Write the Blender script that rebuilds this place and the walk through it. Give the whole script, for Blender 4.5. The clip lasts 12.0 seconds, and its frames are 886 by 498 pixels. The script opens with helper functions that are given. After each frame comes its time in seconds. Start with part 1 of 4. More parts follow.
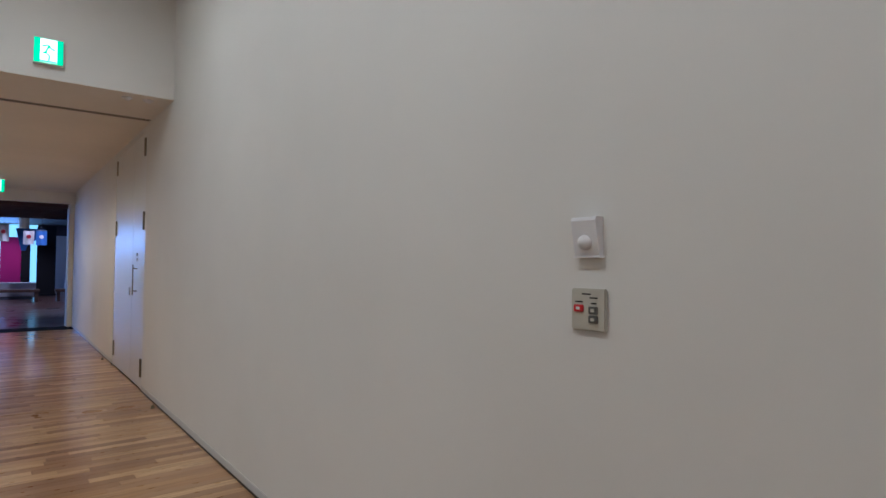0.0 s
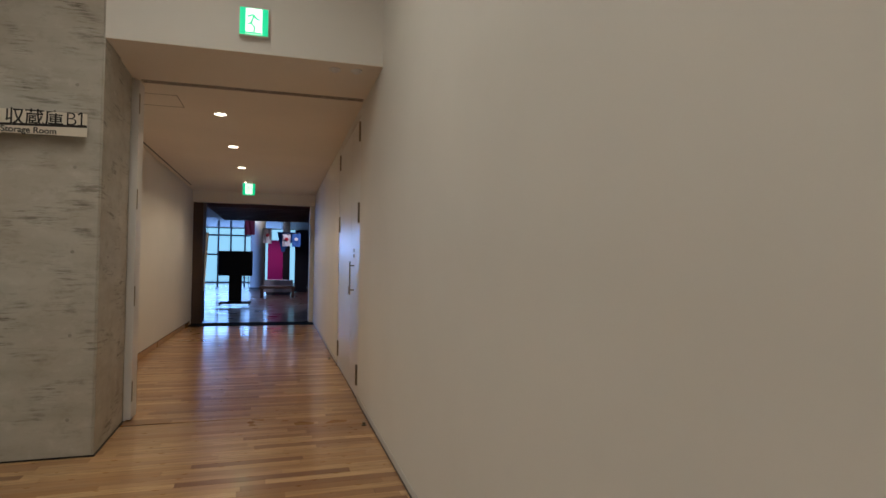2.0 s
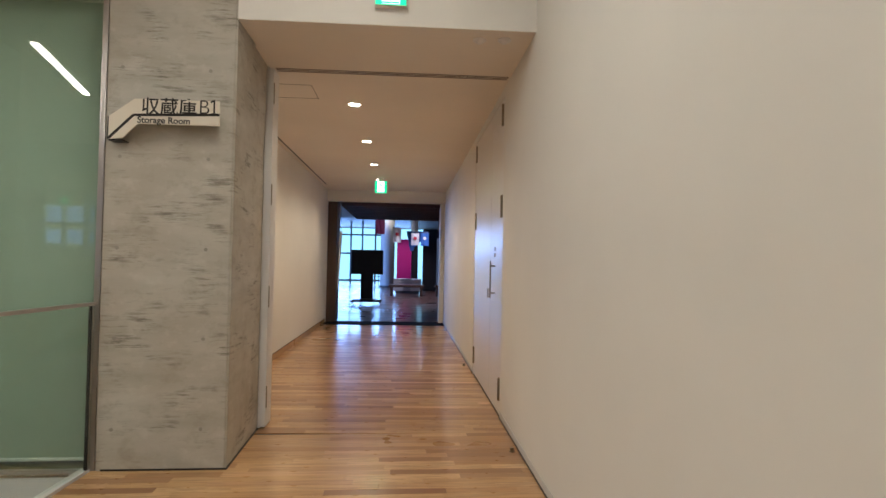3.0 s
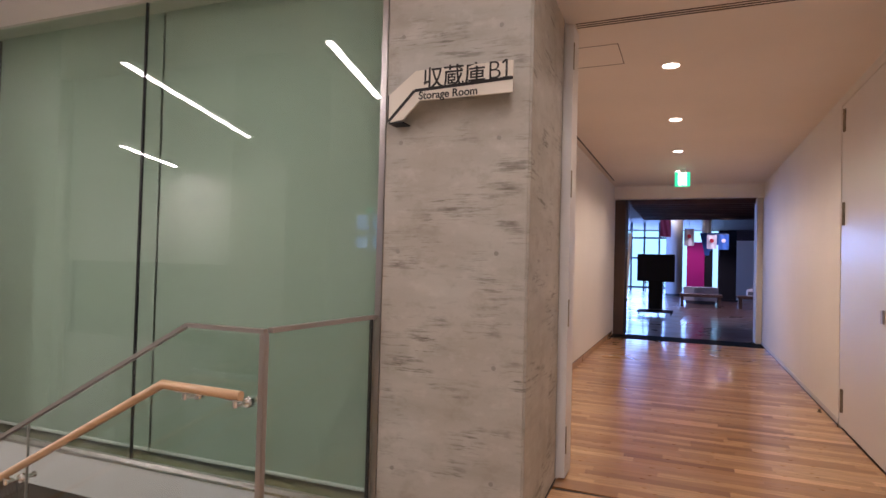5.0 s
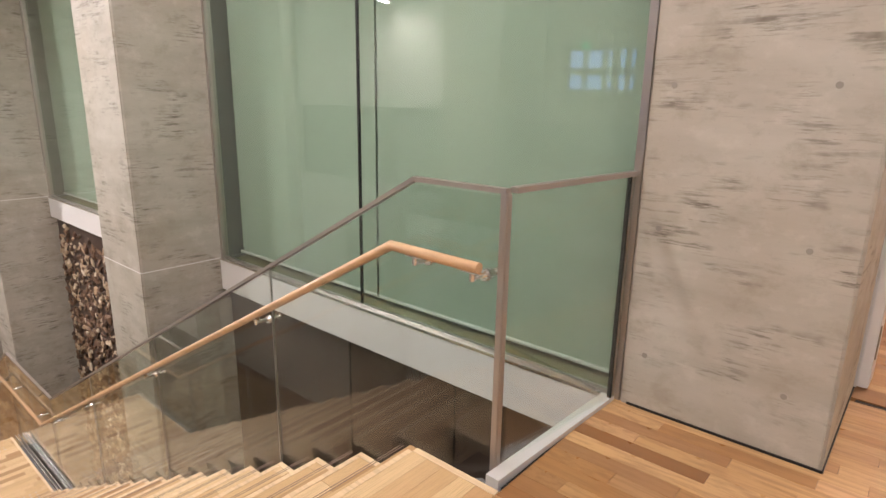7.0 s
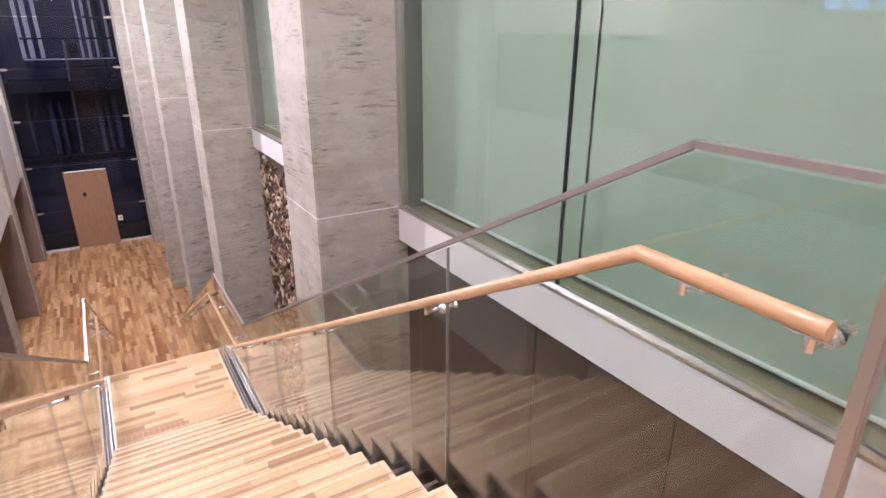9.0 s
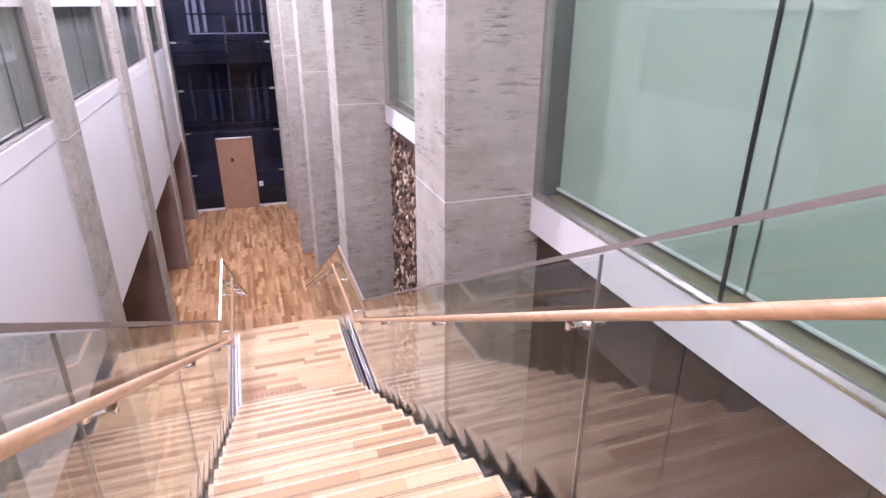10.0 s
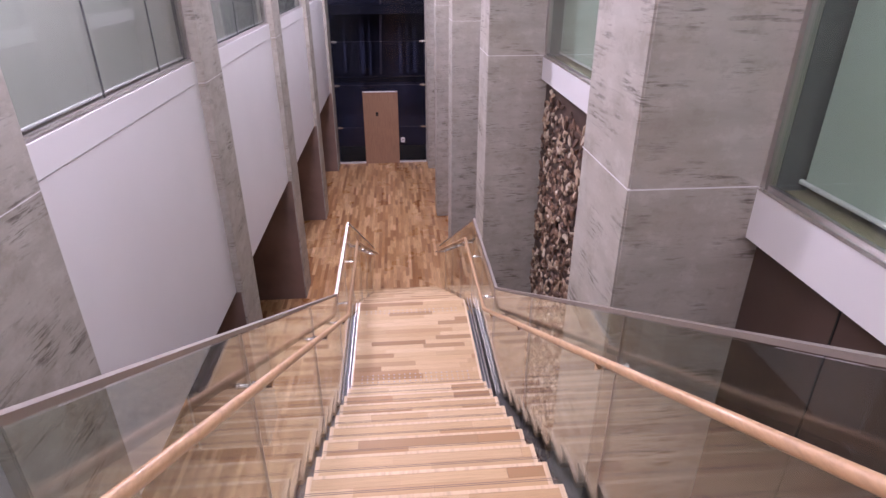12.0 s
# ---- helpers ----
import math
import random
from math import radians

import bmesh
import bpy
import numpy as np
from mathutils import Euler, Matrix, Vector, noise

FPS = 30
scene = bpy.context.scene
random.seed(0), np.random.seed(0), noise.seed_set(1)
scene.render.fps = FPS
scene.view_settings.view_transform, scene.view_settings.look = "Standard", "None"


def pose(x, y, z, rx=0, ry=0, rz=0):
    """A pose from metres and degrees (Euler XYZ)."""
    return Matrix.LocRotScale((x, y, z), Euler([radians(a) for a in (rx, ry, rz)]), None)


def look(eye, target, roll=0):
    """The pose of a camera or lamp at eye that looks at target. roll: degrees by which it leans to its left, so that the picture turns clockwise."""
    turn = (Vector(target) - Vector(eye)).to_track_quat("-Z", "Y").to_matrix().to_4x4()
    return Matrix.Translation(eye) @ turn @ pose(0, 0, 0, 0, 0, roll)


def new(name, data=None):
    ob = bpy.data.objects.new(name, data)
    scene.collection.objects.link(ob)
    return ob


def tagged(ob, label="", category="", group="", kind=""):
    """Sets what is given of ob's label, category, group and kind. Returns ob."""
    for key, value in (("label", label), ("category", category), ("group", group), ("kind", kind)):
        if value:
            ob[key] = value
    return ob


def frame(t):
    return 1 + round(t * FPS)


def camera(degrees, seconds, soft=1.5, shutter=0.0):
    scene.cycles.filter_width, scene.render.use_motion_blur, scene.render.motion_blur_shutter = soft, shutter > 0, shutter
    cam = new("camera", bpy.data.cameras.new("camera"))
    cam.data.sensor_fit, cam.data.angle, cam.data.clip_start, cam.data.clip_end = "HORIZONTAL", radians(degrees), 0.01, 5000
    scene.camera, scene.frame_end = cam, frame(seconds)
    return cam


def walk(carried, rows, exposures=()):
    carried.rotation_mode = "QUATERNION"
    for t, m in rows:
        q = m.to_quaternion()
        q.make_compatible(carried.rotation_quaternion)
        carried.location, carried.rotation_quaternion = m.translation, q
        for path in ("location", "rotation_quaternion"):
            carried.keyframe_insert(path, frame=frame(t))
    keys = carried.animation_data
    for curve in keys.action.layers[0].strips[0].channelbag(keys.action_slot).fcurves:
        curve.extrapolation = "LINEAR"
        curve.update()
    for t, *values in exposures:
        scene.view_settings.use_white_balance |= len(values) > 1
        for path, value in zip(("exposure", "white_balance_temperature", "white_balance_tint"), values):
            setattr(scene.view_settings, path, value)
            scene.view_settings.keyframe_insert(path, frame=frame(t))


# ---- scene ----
cam = camera(74.8, 12.0)
PATH = [
    (0, (0.759, -6.067, 1.449), (1.97, -4.476, 1.509), 0.5),
    (0.5, (0.952, -5.772, 1.446), (2.014, -4.078, 1.504), 0.5),
    (1, (1.109, -5.458, 1.418), (1.966, -3.652, 1.475), 0.6),
    (1.5, (1.204, -5.065, 1.41), (1.923, -3.199, 1.47), 0.7),
    (2, (1.264, -4.733, 1.404), (1.806, -2.809, 1.461), 0.7),
    (2.5, (1.256, -4.36, 1.383), (1.547, -2.382, 1.436), 1.0),
    (3, (1.18, -3.997, 1.411), (1.305, -2.001, 1.459), 1.1),
    (3.5, (1.085, -3.655, 1.414), (0.969, -1.659, 1.455), 1.3),
    (3.7, (1.054, -3.538, 1.438), (0.794, -1.556, 1.471), 1.3),
    (5.5, (0.653, -2.766, 1.407), (-0.275, -0.994, 1.432), 1.6),
    (6, (0.574, -2.68, 1.39), (-0.541, -1.021, 1.327), 1.6),
    (6.5, (0.438, -2.585, 1.386), (-0.803, -1.052, 1.057), 1.2),
    (7, (0.231, -2.485, 1.395), (-1.073, -1.052, 0.898), 1.0),
    (7.5, (0.061, -2.357, 1.369), (-1.325, -1.052, 0.758), 0.6),
    (7.7, (-0.024, -2.279, 1.373), (-1.442, -1.021, 0.735), 0.3),
    (9.5, (-0.685, -1.989, 1.31), (-2.391, -1.244, 0.579), 0.3),
    (10, (-0.862, -1.965, 1.282), (-2.626, -1.424, 0.511), 0.2),
    (10.5, (-1.179, -1.927, 1.231), (-2.957, -1.556, 0.394), 0.0),
    (11, (-1.442, -1.884, 1.17), (-3.209, -1.594, 0.278), -0.1),
    (11.5, (-1.743, -1.833, 1.138), (-3.526, -1.655, 0.25), -0.2),
    (12, (-1.967, -1.855, 1.013), (-3.757, -1.769, 0.126), -0.1),
]
# exposure of the film's camera along the walk: seconds, stops, kelvin, tint
EXPOSURES = [(0, -0.31, 5500, 6), (0.8, -0.33, 5550, 6), (1.2, -0.5, 6000, 6), (1.5, -0.53, 6450, 6), (2.0, -0.6, 6750, 5), (2.5, -0.45, 6800, 4), (3.0, 0.16, 6600, 5), (3.5, 0.35, 6450, 5),
             (5.5, 0.25, 6500, 28), (6.0, 0.6, 6480, 24), (6.5, 0.8, 6450, 22), (7.0, 0.92, 6530, 18), (7.5, 1.0, 6550, 15), (9.5, 1.38, 5650, 35), (10.5, 1.5, 5430, 37), (11.5, 1.1, 5480, 36), (12, 0.86, 5620, 39)]
walk(cam, [(t, look(eye, target, roll)) for t, eye, target, roll in PATH], EXPOSURES)

# ---- world and light ----
world = bpy.data.worlds.new("sky")
scene.world = world
world.use_nodes = True
sky = world.node_tree.nodes.new("ShaderNodeTexSky")
sky.sky_type, sky.sun_disc = "NISHITA", False
sky.sun_elevation, sky.sun_rotation = radians(25), radians(60)
world.node_tree.links.new(sky.outputs[0], world.node_tree.nodes["Background"].inputs[0])
world.node_tree.nodes["Background"].inputs[1].default_value = 0.12

ATRIUM = Matrix.Rotation(radians(1.8), 4, "Z")
HALL = Matrix.Identity(4)
PI = math.pi


def area_lamp(name, m, sx, sy, watts, colour):
    data = bpy.data.lights.new(name, "AREA")
    data.shape, data.size, data.size_y, data.energy, data.color = "RECTANGLE", sx, sy, watts, colour
    ob = new(name, data)
    ob.matrix_world = m
    return ob


def spot_lamp(name, at, watts, colour, angle=100):
    data = bpy.data.lights.new(name, "SPOT")
    data.energy, data.color, data.spot_size, data.spot_blend, data.shadow_soft_size = watts, colour, radians(angle), 0.6, 0.05
    ob = new(name, data)
    ob.location = at
    return ob


WARM, NEUTRAL, DAY = (1.0, 0.82, 0.63), (1.0, 0.94, 0.88), (0.2, 0.4, 1.0)

# ---- materials ----


class Nodes:
    def __init__(self, name):
        self.mat = bpy.data.materials.new(name)
        self.mat.use_nodes = True
        self.tree = self.mat.node_tree
        self.bsdf = self.tree.nodes["Principled BSDF"]
        self.out = self.tree.nodes["Material Output"]

    def add(self, kind, operation="", data_type="", blend_type=""):
        n = self.tree.nodes.new("ShaderNode" + kind)
        if operation:
            n.operation = operation
        if data_type:
            n.data_type = data_type
        if blend_type:
            n.blend_type = blend_type
        return n

    def link(self, a, b):
        self.tree.links.new(a, b)

    def coords(self, scale=(1, 1, 1)):
        c, m = self.add("TexCoord"), self.add("Mapping")
        m.inputs["Scale"].default_value = scale
        self.link(c.outputs["Object"], m.inputs["Vector"])
        return m.outputs[0]

    def noise(self, vec, scale, detail=4, rough=0.55):
        n = self.add("TexNoise")
        n.inputs["Scale"].default_value, n.inputs["Detail"].default_value, n.inputs["Roughness"].default_value = scale, detail, rough
        if vec is not None:
            self.link(vec, n.inputs["Vector"])
        return n.outputs["Fac"]

    def ramp(self, fac, *stops):
        r = self.add("ValToRGB")
        while len(r.color_ramp.elements) < len(stops):
            r.color_ramp.elements.new(0.5)
        for e, (p, c) in zip(r.color_ramp.elements, stops):
            e.position, e.color = p, (*c, 1)
        self.link(fac, r.inputs[0])
        return r.outputs[0]

    def mix(self, fac, a, b, how="MIX"):
        m = self.add("Mix", data_type="RGBA", blend_type=how)
        for socket, v in ((m.inputs[0], fac), (m.inputs[6], a), (m.inputs[7], b)):
            if isinstance(v, (int, float)):
                socket.default_value = v
            elif isinstance(v, tuple):
                socket.default_value = (*v, 1)
            else:
                self.link(v, socket)
        return m.outputs[2]

    def bump(self, height, strength=0.2, distance=0.01):
        b = self.add("Bump")
        b.inputs["Strength"].default_value, b.inputs["Distance"].default_value = strength, distance
        self.link(height, b.inputs["Height"])
        self.link(b.outputs[0], self.bsdf.inputs["Normal"])

    def set(self, colour=None, rough=None, metal=None, spec=None):
        for key, v in (("Base Color", colour), ("Roughness", rough), ("Metallic", metal), ("Specular IOR Level", spec)):
            if v is None:
                continue
            if isinstance(v, tuple):
                self.bsdf.inputs[key].default_value = (*v, 1)
            elif isinstance(v, (int, float)):
                self.bsdf.inputs[key].default_value = v
            else:
                self.link(v, self.bsdf.inputs[key])
        return self


def paint(name, colour, rough=0.6, dirt=0.06, spec=0.4, metal=0.0):
    n = Nodes(name)
    v = n.coords()
    big, fine = n.noise(v, 0.9, 3), n.noise(v, 60, 3)
    dark = tuple(c * (1 - dirt * 2) for c in colour)
    c = n.mix(n.ramp(big, (0.3, (0, 0, 0)), (0.75, (1, 1, 1))), dark, colour)
    n.set(c, rough, metal, spec)
    n.bump(fine, 0.05, 0.002)
    return n.mat


def concrete(name):
    """Board-marked concrete: soft clouds, faint board lines and sparse clusters of dark scratches."""
    n = Nodes(name)
    v = n.coords()
    boards = n.noise(n.coords((0.7, 0.7, 3.2)), 1.4, 6, 0.6)
    big, fine = n.noise(v, 1.1, 5, 0.6), n.noise(v, 60, 5)
    streak = n.noise(n.coords((2.2, 2.2, 24)), 1.7, 6, 0.7)
    patch = n.noise(n.coords((1.0, 1.0, 1.9)), 2.3, 4, 0.6)
    c = n.ramp(boards, (0.28, (0.36, 0.335, 0.285)), (0.45, (0.43, 0.41, 0.36)), (0.62, (0.49, 0.47, 0.42)), (0.8, (0.55, 0.53, 0.48)))
    c = n.mix(n.ramp(big, (0.42, (0, 0, 0)), (0.7, (0.65, 0.65, 0.65))), c, (0.40, 0.35, 0.285))
    blotch = n.noise(n.coords((1.3, 1.3, 1.9)), 3.2, 7, 0.66)
    c = n.mix(n.ramp(blotch, (0.53, (0, 0, 0)), (0.66, (0.7, 0.7, 0.7))), c, (0.33, 0.30, 0.245))
    c = n.mix(n.ramp(blotch, (0.34, (0.45, 0.45, 0.45)), (0.46, (0, 0, 0))), c, (0.58, 0.56, 0.515))
    m = n.add("Math", operation="MULTIPLY")
    n.link(n.ramp(streak, (0.5, (0, 0, 0)), (0.585, (1, 1, 1))), m.inputs[0])
    n.link(n.ramp(patch, (0.5, (0, 0, 0)), (0.64, (0.95, 0.95, 0.95))), m.inputs[1])
    c = n.mix(m.outputs[0], c, (0.15, 0.135, 0.105))
    pit = n.noise(v, 130, 2)
    c = n.mix(n.ramp(pit, (0.68, (0, 0, 0)), (0.74, (0.5, 0.5, 0.5))), c, (0.2, 0.19, 0.17))
    n.set(c, n.ramp(big, (0.3, (0.42, 0.42, 0.42)), (0.7, (0.66, 0.66, 0.66))), 0, 0.4)
    h = n.mix(0.6, m.outputs[0], n.mix(0.5, fine, boards))
    n.bump(h, 0.2, 0.006)
    return n.mat


def wood(name, tones, rough=0.28, along="Y", coat=0.3, scale=1.0):
    """Oak strips; each strip takes its own tone from its object or island."""
    n = Nodes(name)
    s = {"X": (1.2, 16, 16), "Y": (16, 1.2, 16), "Z": (16, 16, 1.2)}[along]
    info, geo = n.add("ObjectInfo"), n.add("NewGeometry")
    pick = n.add("Math", operation="ADD")
    n.link(info.outputs["Random"], pick.inputs[0])
    n.link(geo.outputs["Random Per Island"], pick.inputs[1])
    wrap = n.add("Math", operation="FRACT")
    n.link(pick.outputs[0], wrap.inputs[0])
    base = n.ramp(wrap.outputs[0], *[(i / max(1, len(tones) - 1), t) for i, t in enumerate(tones)])
    v = n.coords(tuple(a * scale for a in s))
    shift = n.add("VectorMath", operation="ADD")
    n.link(v, shift.inputs[0])
    comb = n.add("CombineXYZ")
    far = n.add("Math", operation="MULTIPLY")
    far.inputs[1].default_value = 37.0
    n.link(wrap.outputs[0], far.inputs[0])
    for i in range(3):
        n.link(far.outputs[0], comb.inputs[i])
    n.link(comb.outputs[0], shift.inputs[1])
    grain = n.noise(shift.outputs[0], 2.4, 6, 0.65)
    c = n.mix(n.ramp(grain, (0.36, (0.5, 0.5, 0.5)), (0.56, (0, 0, 0))), base, tuple(t * 0.62 for t in tones[0]))
    worn = n.ramp(n.noise(n.coords(), 1.3, 3), (0.3, (rough * 0.8,) * 3), (0.7, (rough * 1.35,) * 3))
    n.set(c, worn, 0, 0.5)
    n.bsdf.inputs["Coat Weight"].default_value = coat
    n.bsdf.inputs["Coat Roughness"].default_value = 0.09
    n.bump(grain, 0.03, 0.001)
    return n.mat


def metal(name, colour, rough=0.3):
    n = Nodes(name)
    v = n.coords((1, 1, 14))
    g = n.noise(v, 20, 3)
    n.set(colour, n.ramp(g, (0.2, (rough * 0.7,) * 3), (0.8, (rough * 1.3,) * 3)), 1.0)
    return n.mat


def glass(name, tint, gloss=1.0, base=0.045):
    """Clear pane: tinted see-through with a gloss that grows towards grazing views."""
    n = Nodes(name)
    tr, gl, mix, lw = n.add("BsdfTransparent"), n.add("BsdfGlossy"), n.add("MixShader"), n.add("LayerWeight")
    tr.inputs[0].default_value = (*tint, 1)
    gl.inputs["Roughness"].default_value = 0.02
    gl.inputs["Color"].default_value = (gloss, gloss, gloss, 1)
    lw.inputs["Blend"].default_value = 0.5
    power, scale_, add = n.add("Math", operation="POWER"), n.add("Math", operation="MULTIPLY"), n.add("Math", operation="ADD")
    power.inputs[1].default_value, scale_.inputs[1].default_value, add.inputs[1].default_value = 4.0, 0.85, base
    for p, q in ((lw.outputs["Facing"], power.inputs[0]), (power.outputs[0], scale_.inputs[0]), (scale_.outputs[0], add.inputs[0]), (add.outputs[0], mix.inputs[0]),
                 (tr.outputs[0], mix.inputs[1]), (gl.outputs[0], mix.inputs[2]), (mix.outputs[0], n.out.inputs[0])):
        n.link(p, q)
    return n.mat


def glow(name, colour, strength):
    n = Nodes(name)
    n.bsdf.inputs["Emission Color"].default_value = (*colour, 1)
    n.bsdf.inputs["Emission Strength"].default_value = strength
    n.set(colour, 0.5)
    return n.mat


WHITE = paint("white wall paint", (0.78, 0.76, 0.72), 0.7, 0.03)
CEIL = paint("white ceiling paint", (0.83, 0.77, 0.71), 0.8, 0.03)
PANEL = paint("white satin panel", (0.80, 0.79, 0.80), 0.5, 0.02)
DOORPAINT = paint("white gloss door paint", (0.74, 0.73, 0.72), 0.3, 0.02, 0.5)
CONCRETE = concrete("board marked concrete")
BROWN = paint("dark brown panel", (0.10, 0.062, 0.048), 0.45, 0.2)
HOLE = paint("tie hole mortar", (0.34, 0.32, 0.28), 0.7, 0.1)
COLBROWN = paint("plain mid brown", (0.29, 0.195, 0.155), 0.5, 0.2)
DARK = paint("dark brown ceiling", (0.10, 0.055, 0.06), 0.6, 0.2)
BLACK = paint("black plastic", (0.012, 0.012, 0.014), 0.35, 0.1)
BLACKSTEEL = paint("black steel", (0.02, 0.022, 0.03), 0.4, 0.1)
STEEL = metal("brushed steel", (0.55, 0.52, 0.5), 0.35)
RAILSTEEL = paint("satin rail steel", (0.45, 0.405, 0.375), 0.42, 0.05, 0.5, 0.7)
CHROME = metal("polished chrome", (0.88, 0.87, 0.86), 0.24)
ALU = paint("satin aluminium channel", (0.76, 0.76, 0.76), 0.3, 0.05, 0.5, 0.25)
BRASS = metal("tarnished hinge metal", (0.3, 0.26, 0.2), 0.4)
OAK = ((0.42, 0.21, 0.078), (0.57, 0.335, 0.15), (0.70, 0.45, 0.225), (0.46, 0.24, 0.092), (0.25, 0.10, 0.036), (0.64, 0.395, 0.19), (0.31, 0.135, 0.045), (0.80, 0.51, 0.275))
PALE = ((0.580, 0.375, 0.189), (0.680, 0.478, 0.256), (0.740, 0.546, 0.315), (0.500, 0.292, 0.134), (0.350, 0.190, 0.080), (0.700, 0.492, 0.269), (0.610, 0.405, 0.206), (0.790, 0.605, 0.365))
FLOORWOOD = wood("oiled oak strips", OAK, 0.29, "X", 0.5)
TREADWOOD = wood("pale oak strips", PALE, 0.55, "Y", 0.0)
EDGEWOOD = wood("blond oak edging", ((0.74, 0.55, 0.34), (0.80, 0.62, 0.41)), 0.5, "X", 0.0)
HANDWOOD = wood("turned ash handrail", ((0.60, 0.37, 0.20), (0.64, 0.41, 0.23)), 0.35, "X", 0.3)
DOORWOOD = wood("oak veneer", ((0.36, 0.21, 0.13), (0.38, 0.22, 0.135)), 0.4, "Z", 0.1)
GUARDGLASS = glass("clear guard glass", (0.90, 0.94, 0.92))
GREENGLASS = glass("green tinted glass", (0.83, 0.895, 0.845))
BLACKGLASS = glass("smoked shaft glass", (0.57, 0.59, 0.69), 0.5, 0.03)
LINING = paint("blue grey shaft lining", (0.12, 0.128, 0.18), 0.55, 0.25)
GREYGLASS = glass("grey tinted glass", (0.87, 0.885, 0.865), 0.55, 0.03)
BLIND = paint("grey green roller blind", (0.48, 0.555, 0.49), 0.9, 0.03, 0.05)
BLIND_L = paint("warm grey roller blind", (0.53, 0.555, 0.51), 0.9, 0.03, 0.05)
REVEAL = paint("dark grey window reveal", (0.13, 0.14, 0.14), 0.5, 0.1)
SILLSTONE = paint("olive brown sill stone", (0.36, 0.31, 0.2), 0.6, 0.2)
SKIRT = paint("light grey skirting", (0.62, 0.62, 0.61), 0.5, 0.04)
STRINGER = paint("dark grey painted steel", (0.17, 0.17, 0.17), 0.45, 0.1)
GAP = paint("black joint", (0.006, 0.008, 0.008), 0.5, 0.0)
GREENSIGN = glow("exit sign green", (0.0, 0.62, 0.30), 1.3)
WHITESIGN = glow("exit sign white", (0.85, 1.0, 0.9), 1.8)
LAMP = glow("lamp diffuser", (1.0, 0.93, 0.82), 14)
TUBE = glow("linear lamp diffuser", (1.0, 0.97, 0.9), 16)

# ---- building helpers ----


def bx(bm, x0, x1, y0, y1, z0, z1, bevel=0.0):
    m = Matrix.Translation(((x0 + x1) / 2, (y0 + y1) / 2, (z0 + z1) / 2)) @ Matrix.Diagonal((abs(x1 - x0), abs(y1 - y0), abs(z1 - z0), 1))
    made = bmesh.ops.create_cube(bm, size=1, matrix=m)
    if bevel:
        edges = {e for v in made["verts"] for e in v.link_edges}
        bmesh.ops.bevel(bm, geom=list(edges), offset=bevel, segments=2, affect="EDGES")
    return bm


def cyl(bm, a, b, r, r2=None, seg=16):
    a, b = Vector(a), Vector(b)
    d = b - a
    m = Matrix.Translation((a + b) / 2) @ d.to_track_quat("Z", "Y").to_matrix().to_4x4()
    bmesh.ops.create_cone(bm, cap_ends=True, segments=seg, radius1=r, radius2=r if r2 is None else r2, depth=d.length, matrix=m)
    return bm


def prism(bm, outline, y0, y1):
    """A closed outline in x, z, drawn out from y0 to y1."""
    a = [bm.verts.new((x, y0, z)) for x, z in outline]
    b = [bm.verts.new((x, y1, z)) for x, z in outline]
    bm.faces.new(a)
    bm.faces.new(list(reversed(b)))
    for i in range(len(a)):
        j = (i + 1) % len(a)
        bm.faces.new((a[j], a[i], b[i], b[j]))
    bmesh.ops.recalc_face_normals(bm, faces=bm.faces)
    return bm


def mesh(name, bm, material, smooth=False):
    me = bpy.data.meshes.new(name)
    bm.to_mesh(me)
    bm.free()
    me.materials.append(material)
    if smooth:
        me.shade_smooth()
        me.set_sharp_from_angle(angle=radians(40))
    return new(name, me)


def part(name, bm, material, parent, label="", smooth=False):
    ob = mesh(name, bm, material, smooth)
    ob.parent = parent
    if label:
        ob["label"] = label
    return ob


def thing(name, frame_, label, category, group="", at=(0, 0, 0), turn=0):
    ob = new(name)
    ob.empty_display_size = 0.1
    ob.matrix_world = frame_ @ pose(*at, 0, 0, turn)
    return tagged(ob, label, category, group)


def built(name, frame_, bm, material, label="", category="", smooth=False, kind="structure"):
    ob = mesh(name, bm, material, smooth)
    ob.matrix_world = frame_
    return tagged(ob, label, category, kind=kind)


def boxes(*rows):
    bm = bmesh.new()
    for r in rows:
        bx(bm, *r)
    return bm


# ---- plan ----
LEFT_EDGE, RIGHT_EDGE = -2.41, -0.943        # ends of the treads
GLASS_L, GLASS_R = -2.47, -0.836             # guard glass beside the stair
RISE, GO, STEPS, STEPS2 = 0.178, 0.33, 18, 18
NOSE, NOSE2 = -1.31, -8.92                  # first nosing of each flight
MID, LOW = -STEPS * RISE, -(STEPS + STEPS2) * RISE
FOOT, FOOT2 = NOSE - GO * STEPS, NOSE2 - GO * STEPS2
PITCH, BAY = 4.87, -4.79                    # columns: spacing and the near face of the second
COL_W, FRONT, WALL_L = 0.80, -0.60, -4.25
GLASS_Y, BLIND_Y, SILL = 0.15, 0.31, -0.05
LOWER_Y = 0.19                              # recessed wall below the glazing
TALL = 3.23                                 # top of the green glazing
EDGE = -0.88                                # edge of the upper floor above the stair
END = -25.2
TOP = 4.6
CW, CH = 2.06, 3.05                         # corridor

